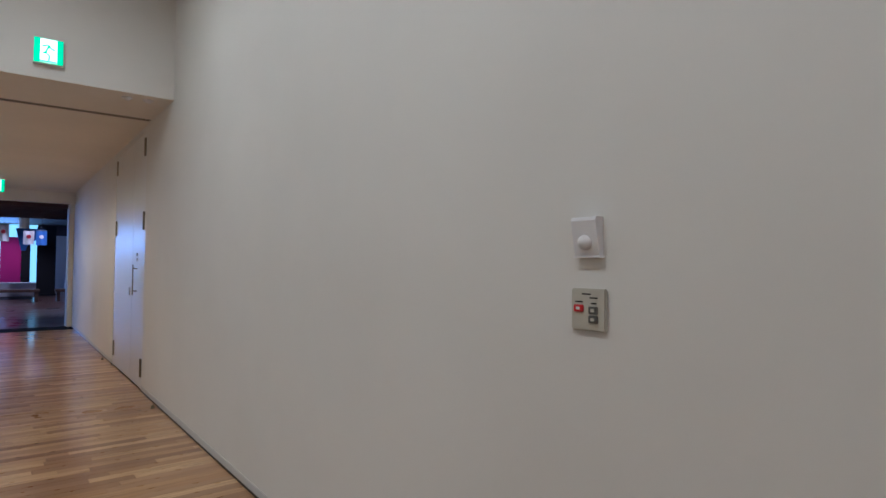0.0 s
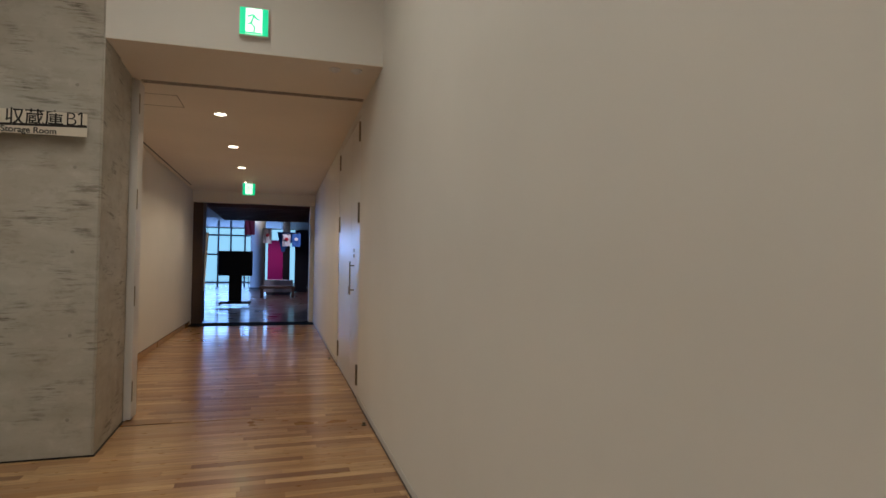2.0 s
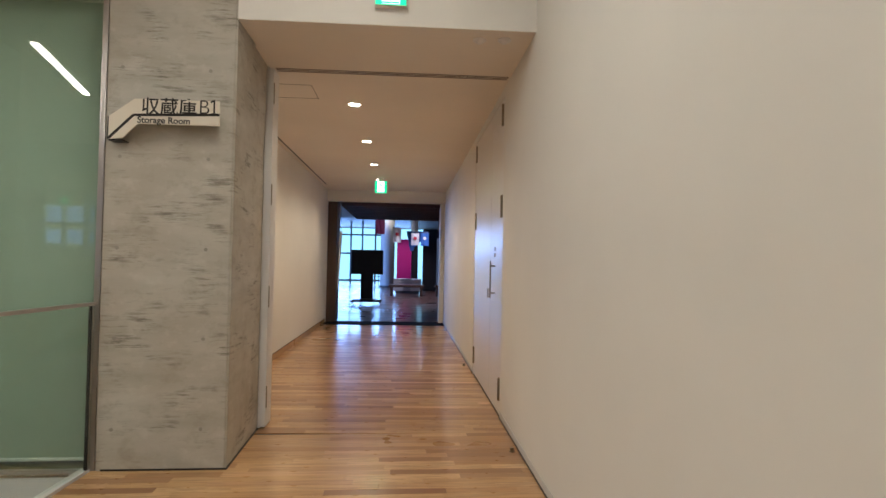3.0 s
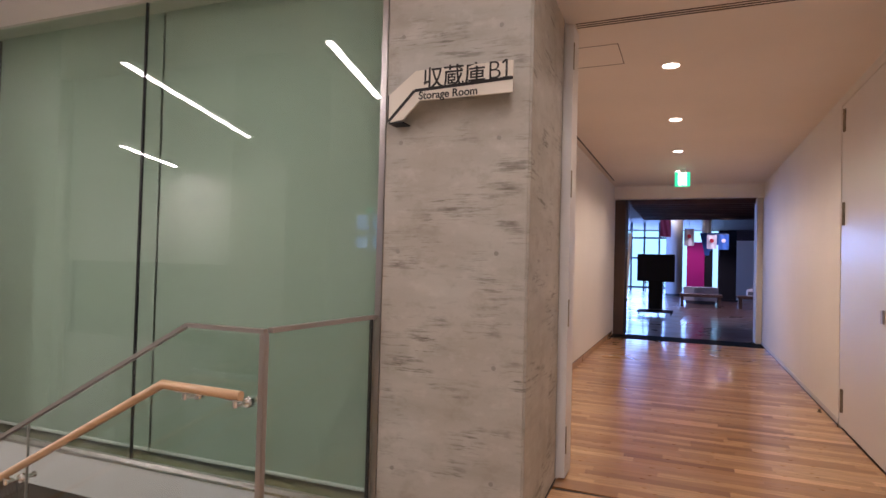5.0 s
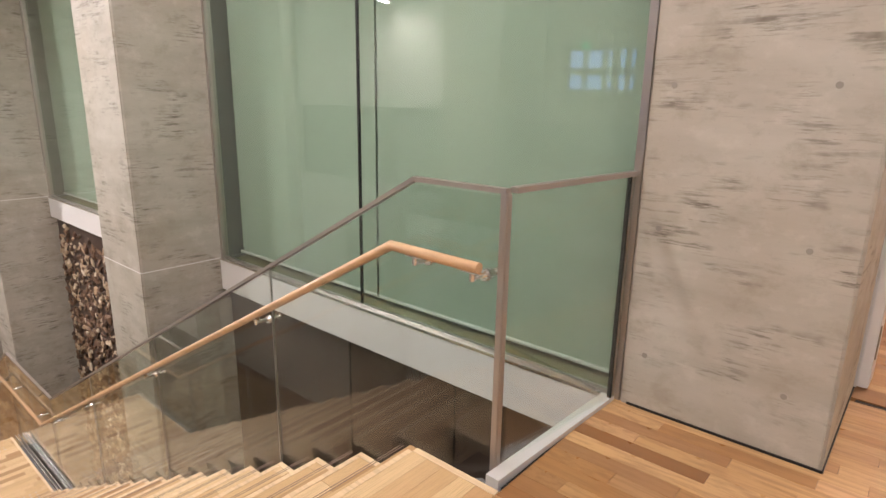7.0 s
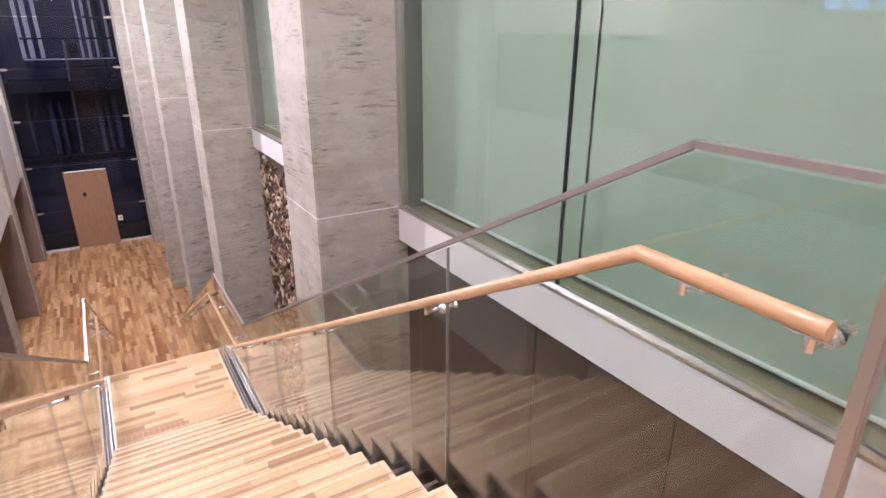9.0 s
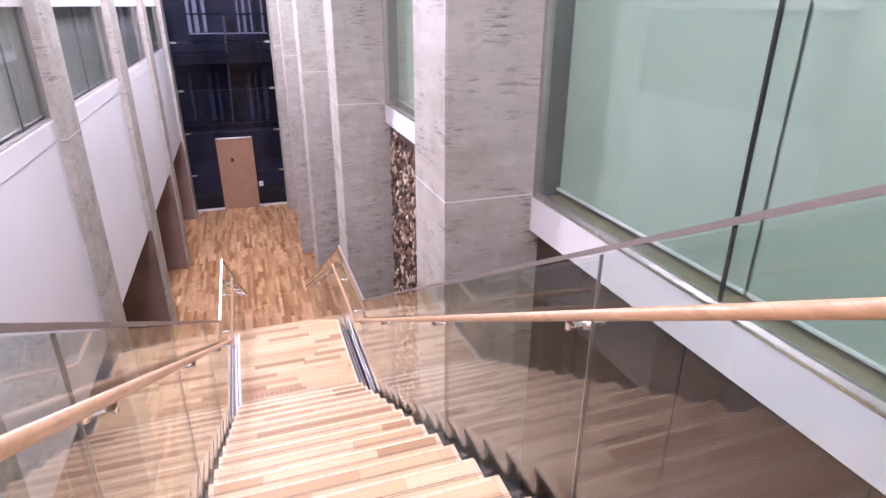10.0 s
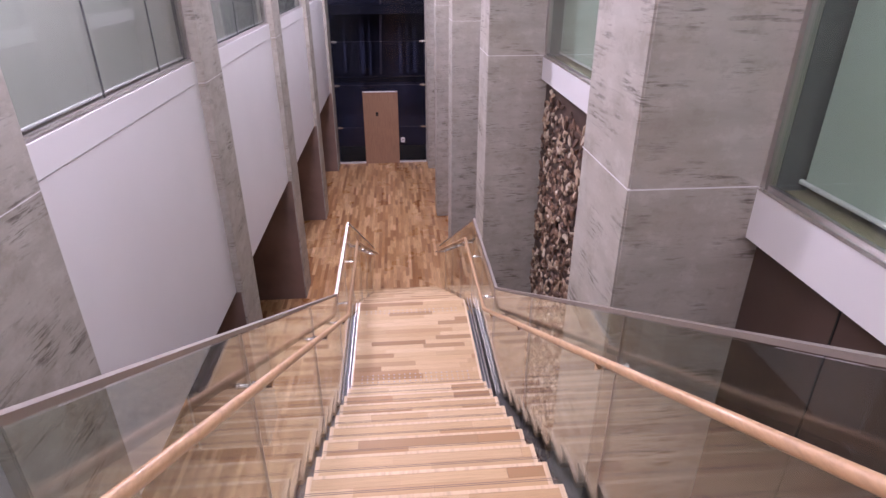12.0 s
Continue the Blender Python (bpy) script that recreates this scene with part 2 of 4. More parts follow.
# ---- upper hall and corridor ----
built("floor_slab", ATRIUM, boxes((EDGE + 0.003, CW + 0.6, -13, 0.82, -0.35, -0.02)), BROWN, "floor slab of the upper hall", "floor")
built("floor_slab_corridor", HALL, boxes((-0.72, CW + 0.1, 0.82, 9.4, -0.35, -0.02)), BROWN, "floor slab of the corridor", "floor")
built("wall_east", HALL, boxes((CW, CW + 0.25, -13, 1.29, -0.3, TOP), (CW, CW + 0.25, 1.29, 3.50, 2.97, TOP), (CW, CW + 0.25, 3.50, 9.6, -0.3, TOP), (CW + 0.06, CW + 0.25, 1.29, 3.50, -0.3, 2.97)), WHITE, "tall matt white painted wall", "wall")
built("wall_over_corridor", HALL, boxes((0.0, CW, 0.0, 0.5, CH, TOP)), WHITE, "white wall above the corridor opening", "wall")
built("wall_corridor_west", HALL, boxes((-0.9, -0.66, 0.95, 9.6, -0.3, CH)), WHITE, "white corridor wall with a shadow gap", "wall")
built("baseboard", HALL, boxes((CW - 0.008, CW + 0.002, -12, 1.29, 0.0, 0.013), (CW - 0.008, CW + 0.002, 3.50, 9.6, 0.0, 0.013), (-0.662, -0.655, 1.2, 9.4, 0.085, 0.094)), BLACK, "thin dark recessed skirting", "baseboard")
built("baseboard_grey", HALL, boxes((CW - 0.005, CW + 0.002, -12, 1.29, 0.0135, 0.062), (CW - 0.005, CW + 0.002, 3.50, 9.6, 0.0135, 0.062)), SKIRT, "low light grey skirting", "baseboard")
built("baseboard_wood", HALL, boxes((-0.662, -0.652, 1.2, 9.4, 0.0, 0.085)), FLOORWOOD, "low wooden skirting", "baseboard")
built("ceiling_corridor", HALL, boxes((-0.9, CW, 0.5, 9.6, CH, CH + 0.2)), CEIL, "off-white corridor ceiling", "ceiling")
built("ceiling_hall", HALL, boxes((-0.9, CW + 0.2, -13, 0.5, TOP, TOP + 0.2)), CEIL, "white hall ceiling", "ceiling")
# ---- stair hall shell ----
built("floor_slab_lower", ATRIUM, boxes((END - 0.4, -0.3, -6.3, 1.3, LOW - 0.3, LOW - 0.02)), BROWN, "floor slab of the lower hall", "floor")
built("ceiling_stair_hall", ATRIUM, boxes((END - 0.4, -0.85, -4.6, 0.6, TOP, TOP + 0.2)), CEIL, "white ceiling over the stair", "ceiling")
built("wall_under_landing", ATRIUM, boxes((-0.6, -0.35, -6.3, 1.3, LOW, -0.35)), BROWN, "dark wall below the upper floor", "wall")
built("slab_edge", ATRIUM, boxes((EDGE - 0.003, EDGE + 0.05, -4.2, 0.0, -0.36, -0.042)), WHITE, "white edge of the upper floor slab", "floor edge")


def column(x1, y0, y1, z0, label, holes, side, wide=COL_W):
    col = thing("concrete_column", ATRIUM, label, "column", "columns along the stair hall", (x1, 0, 0))
    bm = bmesh.new()
    bx(bm, -wide, 0, y0, y1, z0, TOP, 0.012)
    part("shaft", bm, CONCRETE, col)
    face = y0 if side < 0 else y1
    if z0 < -1 and x1 < -1:
        pour = SILL if side < 0 else -0.33
        part("pour_joint", boxes((-wide - 0.001, 0.0015, *sorted((y0 - 0.0015, y1 + 0.0015)), pour - 0.012, pour - 0.004)), PANEL, col, "fine pale pour joint")
    for hx, hz in holes:
        bm = bmesh.new()
        cyl(bm, (hx, face + side * -0.02, hz), (hx, face + side * 0.0015, hz), 0.0125, seg=12)
        part("tie_hole", bm, HOLE, col)
    return col


# the shade of the gap at the column foot, put in as black strips
built("baseboard_column", ATRIUM, boxes((-COL_W, 0.004, -0.005, 0.0, 0.0, 0.012), (0.0, 0.006, 0.0, 0.94, 0.0, 0.012)), BLACK, "black strip in place of the shadow gap at the column foot", "baseboard")
HOLES = [(x, z) for z in (2.68, 2.08, 1.47, 0.87, 0.27) for x in (-0.17, -0.74)]
column(0.0, 0.0, 0.95, LOW, "board-marked grey concrete column beside the corridor", HOLES, -1, 0.84)
built("trim_column", ATRIUM, boxes((-0.878, -0.842, 0.004, 0.05, SILL, TOP)), STEEL, "bright steel edge strip beside the column", "trim")
for i in range(5):
    x1 = BAY - PITCH * i
    column(x1, FRONT, 0.9, LOW, "tall board-marked grey concrete column rising from the lower floor", [], -1)
    c = column(x1, -5.35, WALL_L + 0.09, LOW, "tall grey concrete column in the white wall", [], 1, 1.06 if i == 0 else COL_W)
    # thin brown sheet makes the column's +x face darker below the white wall
    part("cladding", boxes((0.002, 0.012, -5.3, WALL_L + 0.06, LOW, -3.37)), COLBROWN, c, "thin brown sheet on the column foot")

# glazed bays on the column side and the white side
bays = [(-0.88, BAY)] + [(BAY - PITCH * i - COL_W, BAY - PITCH * (i + 1)) for i in range(4)]


TOP_L = 1.27


def glazed_bay(x1, x0, y, yb, out, joints, label, pane=None):
    """Tinted panes from x1 down to x0 in the plane y, a roller blind at yb behind them."""
    bay = thing("window_bay", ATRIUM, label, "window", "glazed bays")
    top = TALL if out > 0 else TOP_L
    edges = [x1 - 0.03] + joints + [x0 + 0.03]
    for a, b in zip(edges, edges[1:]):
        part("pane", boxes((b + 0.004, a - 0.004, y - 0.006, y + 0.006, SILL + 0.02, top)), pane or GREENGLASS, bay).visible_shadow = False
    for j in joints:
        part("joint", boxes((j - (0.0075 if out > 0 else 0.004), j + (0.0075 if out > 0 else 0.004), y - 0.009, y + 0.009, SILL, top)), GAP if out > 0 else REVEAL, bay, "dark silicone joint")
    for a in (x1 - 0.02, x0 + 0.02):
        part("frame", boxes((a - 0.02, a + 0.02, y - 0.03, y + 0.03, SILL - 0.02, top)), STEEL, bay)
    d = 1 if out > 0 else -1
    part("sill_rail", boxes((x0, x1, y - 0.012, y + 0.02, SILL - 0.02, SILL + 0.012)), STEEL, bay, "steel sill channel")
    part("sill_cap", boxes((x0, x1, *sorted((y - 0.045 * d, y - 0.014 * d)), SILL - 0.022, SILL - 0.004)), CHROME if out > 0 else STEEL, bay, "bright metal strip on the sill")
    for a in (x0 + 0.041, x1 - 0.041):
        part("reveal", boxes((a - 0.004, a + 0.004, *sorted((y + 0.03 * d, yb + 0.04 * d)), SILL - 0.02, top)), REVEAL, bay, "dark grey reveal beside the blind")
    sheets = list(zip(edges, edges[1:])) if out > 0 else [(edges[0], edges[-1])]
    for a, b in sheets:
        blind = part("blind", boxes((b + (0.05 if b == edges[-1] else 0.012), a - (0.05 if a == edges[0] else 0.012), yb - 0.002, yb + 0.002, SILL + 0.03, top)), BLIND if out > 0 else BLIND_L, bay, "grey-green roller blind, lowered")
        bm = bmesh.new()
        cyl(bm, (b + 0.012, yb, SILL + 0.03), (a - 0.012, yb, SILL + 0.03), 0.014, seg=10)
        part("hem_bar", bm, PANEL, blind)
    part("ledge", boxes((x0, x1, *sorted((y - 0.02 * d, yb + 0.35 * d)), SILL - 0.12, SILL - 0.02)), SILLSTONE if out > 0 else STEEL, bay, "ledge behind the glass")
    part("back", boxes((x0, x1, *sorted((yb + 0.05 * d, yb + 0.09 * d)), SILL, top)), BLIND, bay)
    part("header", boxes((x0, x1, *sorted((y - 0.04 * d, yb + 0.3 * d)), top, TOP)), WHITE, bay, "white wall above the glass")
    return bay


for i, (a, b) in enumerate(bays):
    w = (a - b) / 2
    glazed_bay(a, b, GLASS_Y, BLIND_Y, 1, [-2.862 if i == 0 else a - w], "tall green-tinted glass bay with lowered blinds between concrete columns")
    built("wall_band", ATRIUM, boxes((b, a, GLASS_Y - 0.04, GLASS_Y + 0.3, -0.355, SILL - 0.025)), PANEL, "white band below the glazing", "wall")
    built("wall_lower", ATRIUM, boxes((b, a, LOWER_Y, 0.6, LOW, -0.36)), BROWN, "dark brown recessed lower wall", "wall")
    for k in (1, 2, 3):
        xj = a - 0.08 - 1.05 * k
        built("trim_joint", ATRIUM, boxes((xj - 0.006, xj + 0.006, LOWER_Y - 0.003, LOWER_Y + 0.003, LOW, -0.4)), GAP, "dark joint between wall panels", "trim")
    if i:
        glazed_bay(a, b, WALL_L - 0.06, WALL_L - 0.12, -1, [b + 2.33, b + 1.0], "grey-green glass bay over the white wall", GREYGLASS)
    built("wall_band", ATRIUM, boxes((b, a, WALL_L - 0.4, WALL_L, -0.325, SILL - 0.025)), PANEL, "white band below the glazing", "wall")
    built("wall_white", ATRIUM, boxes((b, a, WALL_L - 0.4, WALL_L - 0.006, -3.36, -0.331)), PANEL, "white wall panel hanging over the lower hall", "wall")
built("wall_lower_south", ATRIUM, boxes((END, -0.6, -6.3, -6.1, LOW, -3.3)), BROWN, "dark brown recessed lower wall", "wall")
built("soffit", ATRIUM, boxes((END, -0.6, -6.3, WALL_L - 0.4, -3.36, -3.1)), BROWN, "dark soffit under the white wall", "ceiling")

# the hall goes on past the stair on the south side
built("floor_slab_west", ATRIUM, boxes((-10, EDGE + 0.016, -13, WALL_L - 0.4, -0.35, -0.02)), BROWN, "floor slab of the hall beside the stair", "floor")
built("ceiling_hall_west", ATRIUM, boxes((-10, -0.9, -13, -4.6, TOP, TOP + 0.2)), CEIL, "white hall ceiling", "ceiling")
built("wall_hall_far", ATRIUM, boxes((-10.2, -10, -13, -4.9, -0.3, TOP), (-10, -8.7, -13.2, -13, -0.3, TOP), (-6.6, 2.9, -13.2, -13, -0.3, TOP), (-8.7, -6.6, -13.2, -13, -0.3, 1.76), (-8.7, -6.6, -13.2, -13, 2.84, TOP)), WHITE, "plain white hall wall", "wall")
w2 = tagged(thing("window_2", ATRIUM, "small window with dark bars and blue evening light", "window"), kind="structure")
for x0, x1 in ((-8.7, -8.65), (-8.2, -8.08), (-7.6, -7.46), (-7.32, -7.1), (-6.92, -6.79), (-6.63, -6.6)):
    part("bar", boxes((x0, x1, -13.14, -13.04, 1.76, 2.84)), WHITE, w2)
part("transom", boxes((-8.7, -6.6, -13.15, -13.05, 2.16, 2.36)), WHITE, w2)
part("pane", boxes((-8.7, -6.6, -13.12, -13.11, 1.76, 2.84)), GREYGLASS, w2)
built("backdrop_2", ATRIUM, boxes((-9.1, -6.2, -13.6, -13.55, 1.3, 3.3)), glow("blue evening sky", (0.35, 0.55, 1.0), 1.6), "blue evening light outside", "sky")

# ---- staircase ----
stair = thing("staircase", ATRIUM, "pale oak strip staircase with a middle landing", "staircase")


def strip_rows(depth):
    """Oak strips side by side, of random lengths: x0, x1, y0, y1 of each."""
    strip, x = 0.0825, 0.0
    while x < depth - 1e-4:
        w = min(strip, depth - x)
        y = LEFT_EDGE - random.random() * 0.5
        while y < RIGHT_EDGE:
            l = random.uniform(0.45, 0.95)
            a, b = max(y, LEFT_EDGE), min(y + l, RIGHT_EDGE)
            if b - a > 0.02:
                yield -x - w + 0.0006, -x - 0.0006, a + 0.0006, b - 0.0006
            y += l
        x += w


PLANK = mesh("plank", boxes((0, 1, 0, 1, -0.02, 0)), TREADWOOD)
plank_mesh = PLANK.data
bpy.data.objects.remove(PLANK)


def stepped(name, depth, at, apart, label=""):
    """A board of oak strips; with apart each strip is a piece of its own."""
    if not apart:
        bm = bmesh.new()
        for x0, x1, y0, y1 in strip_rows(depth):
            bx(bm, x0, x1, y0, y1, -0.04, 0)
        t = part(name, bm, TREADWOOD, stair, label)
        t.location = at
        return
    t = part(name, boxes((-depth, 0, LEFT_EDGE + 0.001, RIGHT_EDGE - 0.001, -0.04, -0.02)), TREADWOOD, stair, label)
    t.location = at
    for x0, x1, y0, y1 in strip_rows(depth):
        p = new("plank", plank_mesh)
        p.parent = t
        p.location, p.scale = (x0, y0, random.uniform(-0.0004, 0.0002)), (x1 - x0, y1 - y0, 1)


def flight(x0, z0, count, apart):
    for k in range(count):
        if k < count - 1:
            stepped("tread", GO + 0.02, (x0 - GO * k + 0.02, 0, z0 - RISE * (k + 1)), apart)
        if apart:
            for a, b in ((LEFT_EDGE - 0.002, LEFT_EDGE + 0.028), (RIGHT_EDGE - 0.028, RIGHT_EDGE + 0.002)):
                e = part("edge_trim", boxes((-0.003 if k else 0.02, GO if k else NOSE * -1 + EDGE, a, b, -0.042, 0.0022)), EDGEWOOD, stair, "blond edge strip")
                e.location = (x0 - GO * k, 0, z0 - RISE * k)
            e = part("nosing", boxes((-0.004, 0.022, LEFT_EDGE + 0.03, RIGHT_EDGE - 0.03, -0.041, 0.0016)), EDGEWOOD, stair, "blond rounded nosing")
            e.location = (x0 - GO * k, 0, z0 - RISE * k)
            g = part("grip_groove", boxes((-0.038, -0.034, LEFT_EDGE + 0.02, RIGHT_EDGE - 0.02, 0.0002, 0.0008), (-0.05, -0.046, LEFT_EDGE + 0.02, RIGHT_EDGE - 0.02, 0.0002, 0.0008)), COLBROWN, stair)
            g.location = (x0 - GO * k, 0, z0 - RISE * k)
        r = part("riser", boxes((-0.02, 0.0, LEFT_EDGE + 0.02, RIGHT_EDGE - 0.02, -RISE, -0.04)), TREADWOOD, stair)
        r.location = (x0 - GO * k, 0, z0 - RISE * k)


flight(NOSE, 0.0, STEPS, True)
flight(NOSE2, MID, STEPS2, False)
stepped("landing", FOOT + GO - NOSE2, (FOOT + GO, 0, MID), True, "oak strip middle landing")
stepped("top_step", EDGE - NOSE + 0.02, (EDGE, 0, 0), True)

for a, b in ((LEFT_EDGE - 0.002, LEFT_EDGE + 0.024), (RIGHT_EDGE - 0.024, RIGHT_EDGE + 0.002)):
    part("edge_trim", boxes((NOSE2 - 0.001, FOOT + GO + 0.001, a, b, MID - 0.042, MID + 0.0022)), EDGEWOOD, stair, "blond edge strip")
# raised dots at both ends of the landing
bm = bmesh.new()
for x in (FOOT + GO - 0.30, FOOT + GO - 0.36, FOOT + GO - 0.42, NOSE2 + 0.22, NOSE2 + 0.28):
    y = LEFT_EDGE + 0.12
    while y < RIGHT_EDGE - 0.1:
        cyl(bm, (x, y, MID), (x, y, MID + 0.004), 0.009, 0.006, seg=8)
        y += 0.06
t = part("tactile_studs", bm, STEEL, stair, "rows of small steel studs")
t["kind"] = "stuff"
for y0, y1 in ((LEFT_EDGE - 0.075, LEFT_EDGE - 0.004), (RIGHT_EDGE + 0.004, RIGHT_EDGE + 0.075)):
    bm = bmesh.new()
    prism(bm, [(EDGE, -0.045), (NOSE + 0.3, -0.045), (NOSE, -0.2), (FOOT + GO, MID - 0.06), (NOSE2 + 0.3, MID - 0.06), (NOSE2, MID - 0.2), (FOOT2 + 0.4, LOW - 0.01),
               (FOOT2 + 0.85, LOW - 0.01), (NOSE2 + 0.1, MID - 0.42), (FOOT + GO - 0.05, MID - 0.42), (NOSE - 0.1, -0.42), (EDGE, -0.42)], y0, y1)
    part("stringer", bm, STRINGER, stair, "dark steel stringer")
bm = bmesh.new()
prism(bm, [(EDGE, -0.2), (NOSE, -0.25), (FOOT + GO, MID - 0.25), (NOSE2, MID - 0.25), (FOOT2 + 0.45, LOW), (FOOT2 + 0.65, LOW), (NOSE2 + 0.1, MID - 0.34), (FOOT + GO - 0.05, MID - 0.34), (NOSE - 0.1, -0.34), (EDGE, -0.34)], LEFT_EDGE, RIGHT_EDGE)
part("soffit", bm, BROWN, stair)
for y in (GLASS_L, GLASS_R):
    s = 1 if y < -1.5 else -1
    for o in (0.03, 0.066):
        part("glazing_channel", boxes((NOSE2 - 0.02, FOOT + GO - 0.03, *sorted((y + s * o - 0.005, y + s * o + 0.005)), MID - 0.03, MID + 0.004)), STEEL, stair, "aluminium glazing channel")


def rail_path(h, extra, bend):
    """Line of a rail at height h over the floor and the nosings."""
    return [(EDGE - 0.093, h), (NOSE - bend, h), (FOOT + 0.12, MID + h + extra), (NOSE2 - 0.02, MID + h + extra), (FOOT2 - 0.1, LOW + h)]


def z_on(path, x):
    for (xa, za), (xb, zb) in zip(path, path[1:]):
        if xb <= x <= xa:
            return za + (zb - za) * (xa - x) / (xa - xb)
    return path[-1][1]


def bar_along(bm, pts, w, h):
    for (xa, ya, za), (xb, yb, zb) in zip(pts, pts[1:]):
        a, b = Vector((xa, ya, za)), Vector((xb, yb, zb))
        d = b - a
        m = Matrix.Translation((a + b) / 2) @ d.to_track_quat("X", "Z").to_matrix().to_4x4() @ Matrix.Diagonal((d.length + h * 0.5, w, h, 1))
        bmesh.ops.create_cube(bm, size=1, matrix=m)


def balustrade(y, inner):
    """inner: which way the stair lies, +1 or -1 in y."""
    rail = thing("glass_balustrade", ATRIUM, "glass stair guard with steel top rail and wooden handrail", "balustrade", "stair guards")
    top = rail_path(1.095, 0.115, 0.10)
    first = -2.47
    cuts = [EDGE - 0.1, first, first - 1.6, first - 3.2, FOOT + 0.05, (FOOT + NOSE2) / 2, NOSE2 - 0.05] + [NOSE2 - 1.45 * k for k in range(1, 4)] + [FOOT2 - 0.05]
    floor_line = [(EDGE, -0.1), (NOSE + 0.1, -0.1), (FOOT + 0.2, MID - 0.12), (NOSE2 + 0.1, MID - 0.12), (FOOT2, LOW)]
    for a, b in zip(cuts, cuts[1:]):
        xs = [a - 0.003] + [x for x, _ in top if b < x < a] + [b + 0.003]
        up = [(x, z_on(top, x) - 0.02) for x in xs]
        xs2 = [a - 0.003] + [x for x, _ in floor_line if b < x < a] + [b + 0.003]
        low = [(x, z_on(floor_line, x)) for x in reversed(xs2)]
        bm = bmesh.new()
        prism(bm, up + low, y - 0.006, y + 0.006)
        part("pane", bm, GUARDGLASS, rail).visible_shadow = False
        if a < EDGE - 0.2:
            part("pane_edge", boxes((a - 0.0024, a + 0.0024, y - 0.0065, y + 0.0065, z_on(floor_line, a), z_on(top, a) - 0.02)), STEEL, rail, "polished edge between panes")
    bm = bmesh.new()
    bar_along(bm, [(x, y, z) for x, z in top], 0.03, 0.018)
    part("top_rail", bm, RAILSTEEL, rail, "satin steel top rail")
    yh = y + inner * 0.085
    hand = rail_path(0.832, 0.0, 0.15)
    hand = [(EDGE - 0.14, 0.825), hand[1]] + [(x - 0.2, z) for x, z in hand[2:]]
    cu = bpy.data.curves.new("handrail", "CURVE")
    cu.dimensions, cu.bevel_depth, cu.bevel_resolution, cu.use_fill_caps = "3D", 0.021, 6, True
    sp = cu.splines.new("POLY")
    sp.points.add(len(hand) - 1)
    for p, (x, z) in zip(sp.points, hand):
        p.co = (x, yh, z, 1)
    tmp = bpy.data.objects.new("handrail", cu)
    scene.collection.objects.link(tmp)
    me = bpy.data.meshes.new_from_object(tmp.evaluated_get(bpy.context.evaluated_depsgraph_get()))
    bpy.data.objects.remove(tmp)
    me.materials.clear()
    me.materials.append(HANDWOOD)
    me.shade_smooth()
    h = new("handrail", me)
    h.parent = rail
    h["label"] = "round light wooden handrail"
    for x in [EDGE - 0.17, NOSE - 0.02] + [-2.5 - 1.6 * k for k in range(3)] + [FOOT + 0.35, FOOT - 0.4, NOSE2 + 0.25] + [NOSE2 - 0.6 - 1.1 * k for k in range(5)]:
        z = z_on(hand, x) - 0.022
        bm = bmesh.new()
        cyl(bm, (x, y - inner * 0.055, z - 0.026), (x, yh, z - 0.022), 0.011, seg=12)
        cyl(bm, (x, yh, z - 0.032), (x, yh, z + 0.004), 0.011, seg=12)
        cyl(bm, (x, y + inner * 0.007, z - 0.026), (x, y + inner * 0.018, z - 0.026), 0.025, 0.021, seg=16)
        cyl(bm, (x, y - inner * 0.018, z - 0.026), (x, y - inner * 0.007, z - 0.026), 0.021, 0.025, seg=16)
        cyl(bm, (x, y - inner * 0.062, z - 0.026), (x, y - inner * 0.05, z - 0.026), 0.018, 0.014, seg=14)
        bx(bm, x - 0.045, x + 0.045, yh - 0.012, yh + 0.012, z - 0.001, z + 0.004)
        part("bracket", bm, CHROME, rail, "chrome handrail bracket", True)
    bm = bmesh.new()
    bx(bm, EDGE - 0.111, EDGE - 0.079, y - 0.016, y + 0.016, -0.1, 1.087, 0.004)
    part("post", bm, RAILSTEEL, rail)
    part("foot_bracket", boxes((EDGE - 0.112, EDGE + 0.02, y - 0.016, y + 0.016, -0.125, -0.1)), STEEL, rail)
    return rail


balustrade(GLASS_R, -1)
balustrade(GLASS_L, 1)


def edge_guard(y0, y1):
    g = thing("edge_guard", ATRIUM, "glass guard with steel rail along the floor edge", "balustrade", "edge guards")
    x = EDGE - 0.04
    part("pane", boxes((x - 0.006, x + 0.006, y0 + 0.01, y1 - 0.01, -0.05, 1.085)), GUARDGLASS, g).visible_shadow = False
    part("top_rail", boxes((x - 0.0175, x + 0.0175, y0, y1, 1.085, 1.108)), RAILSTEEL, g)
    bm = bmesh.new()
    bx(bm, x - 0.03, x + 0.03, y0, y1, -0.1, 0.02, 0.004)
    part("base_channel", bm, ALU, g, "bright aluminium base channel")
    bm = bmesh.new()
    bx(bm, x - 0.01, x + 0.01, y1 - 0.02, y1 - 0.005, 0.0, 1.085, 0.002)
    part("end_bar", bm, STEEL, g)



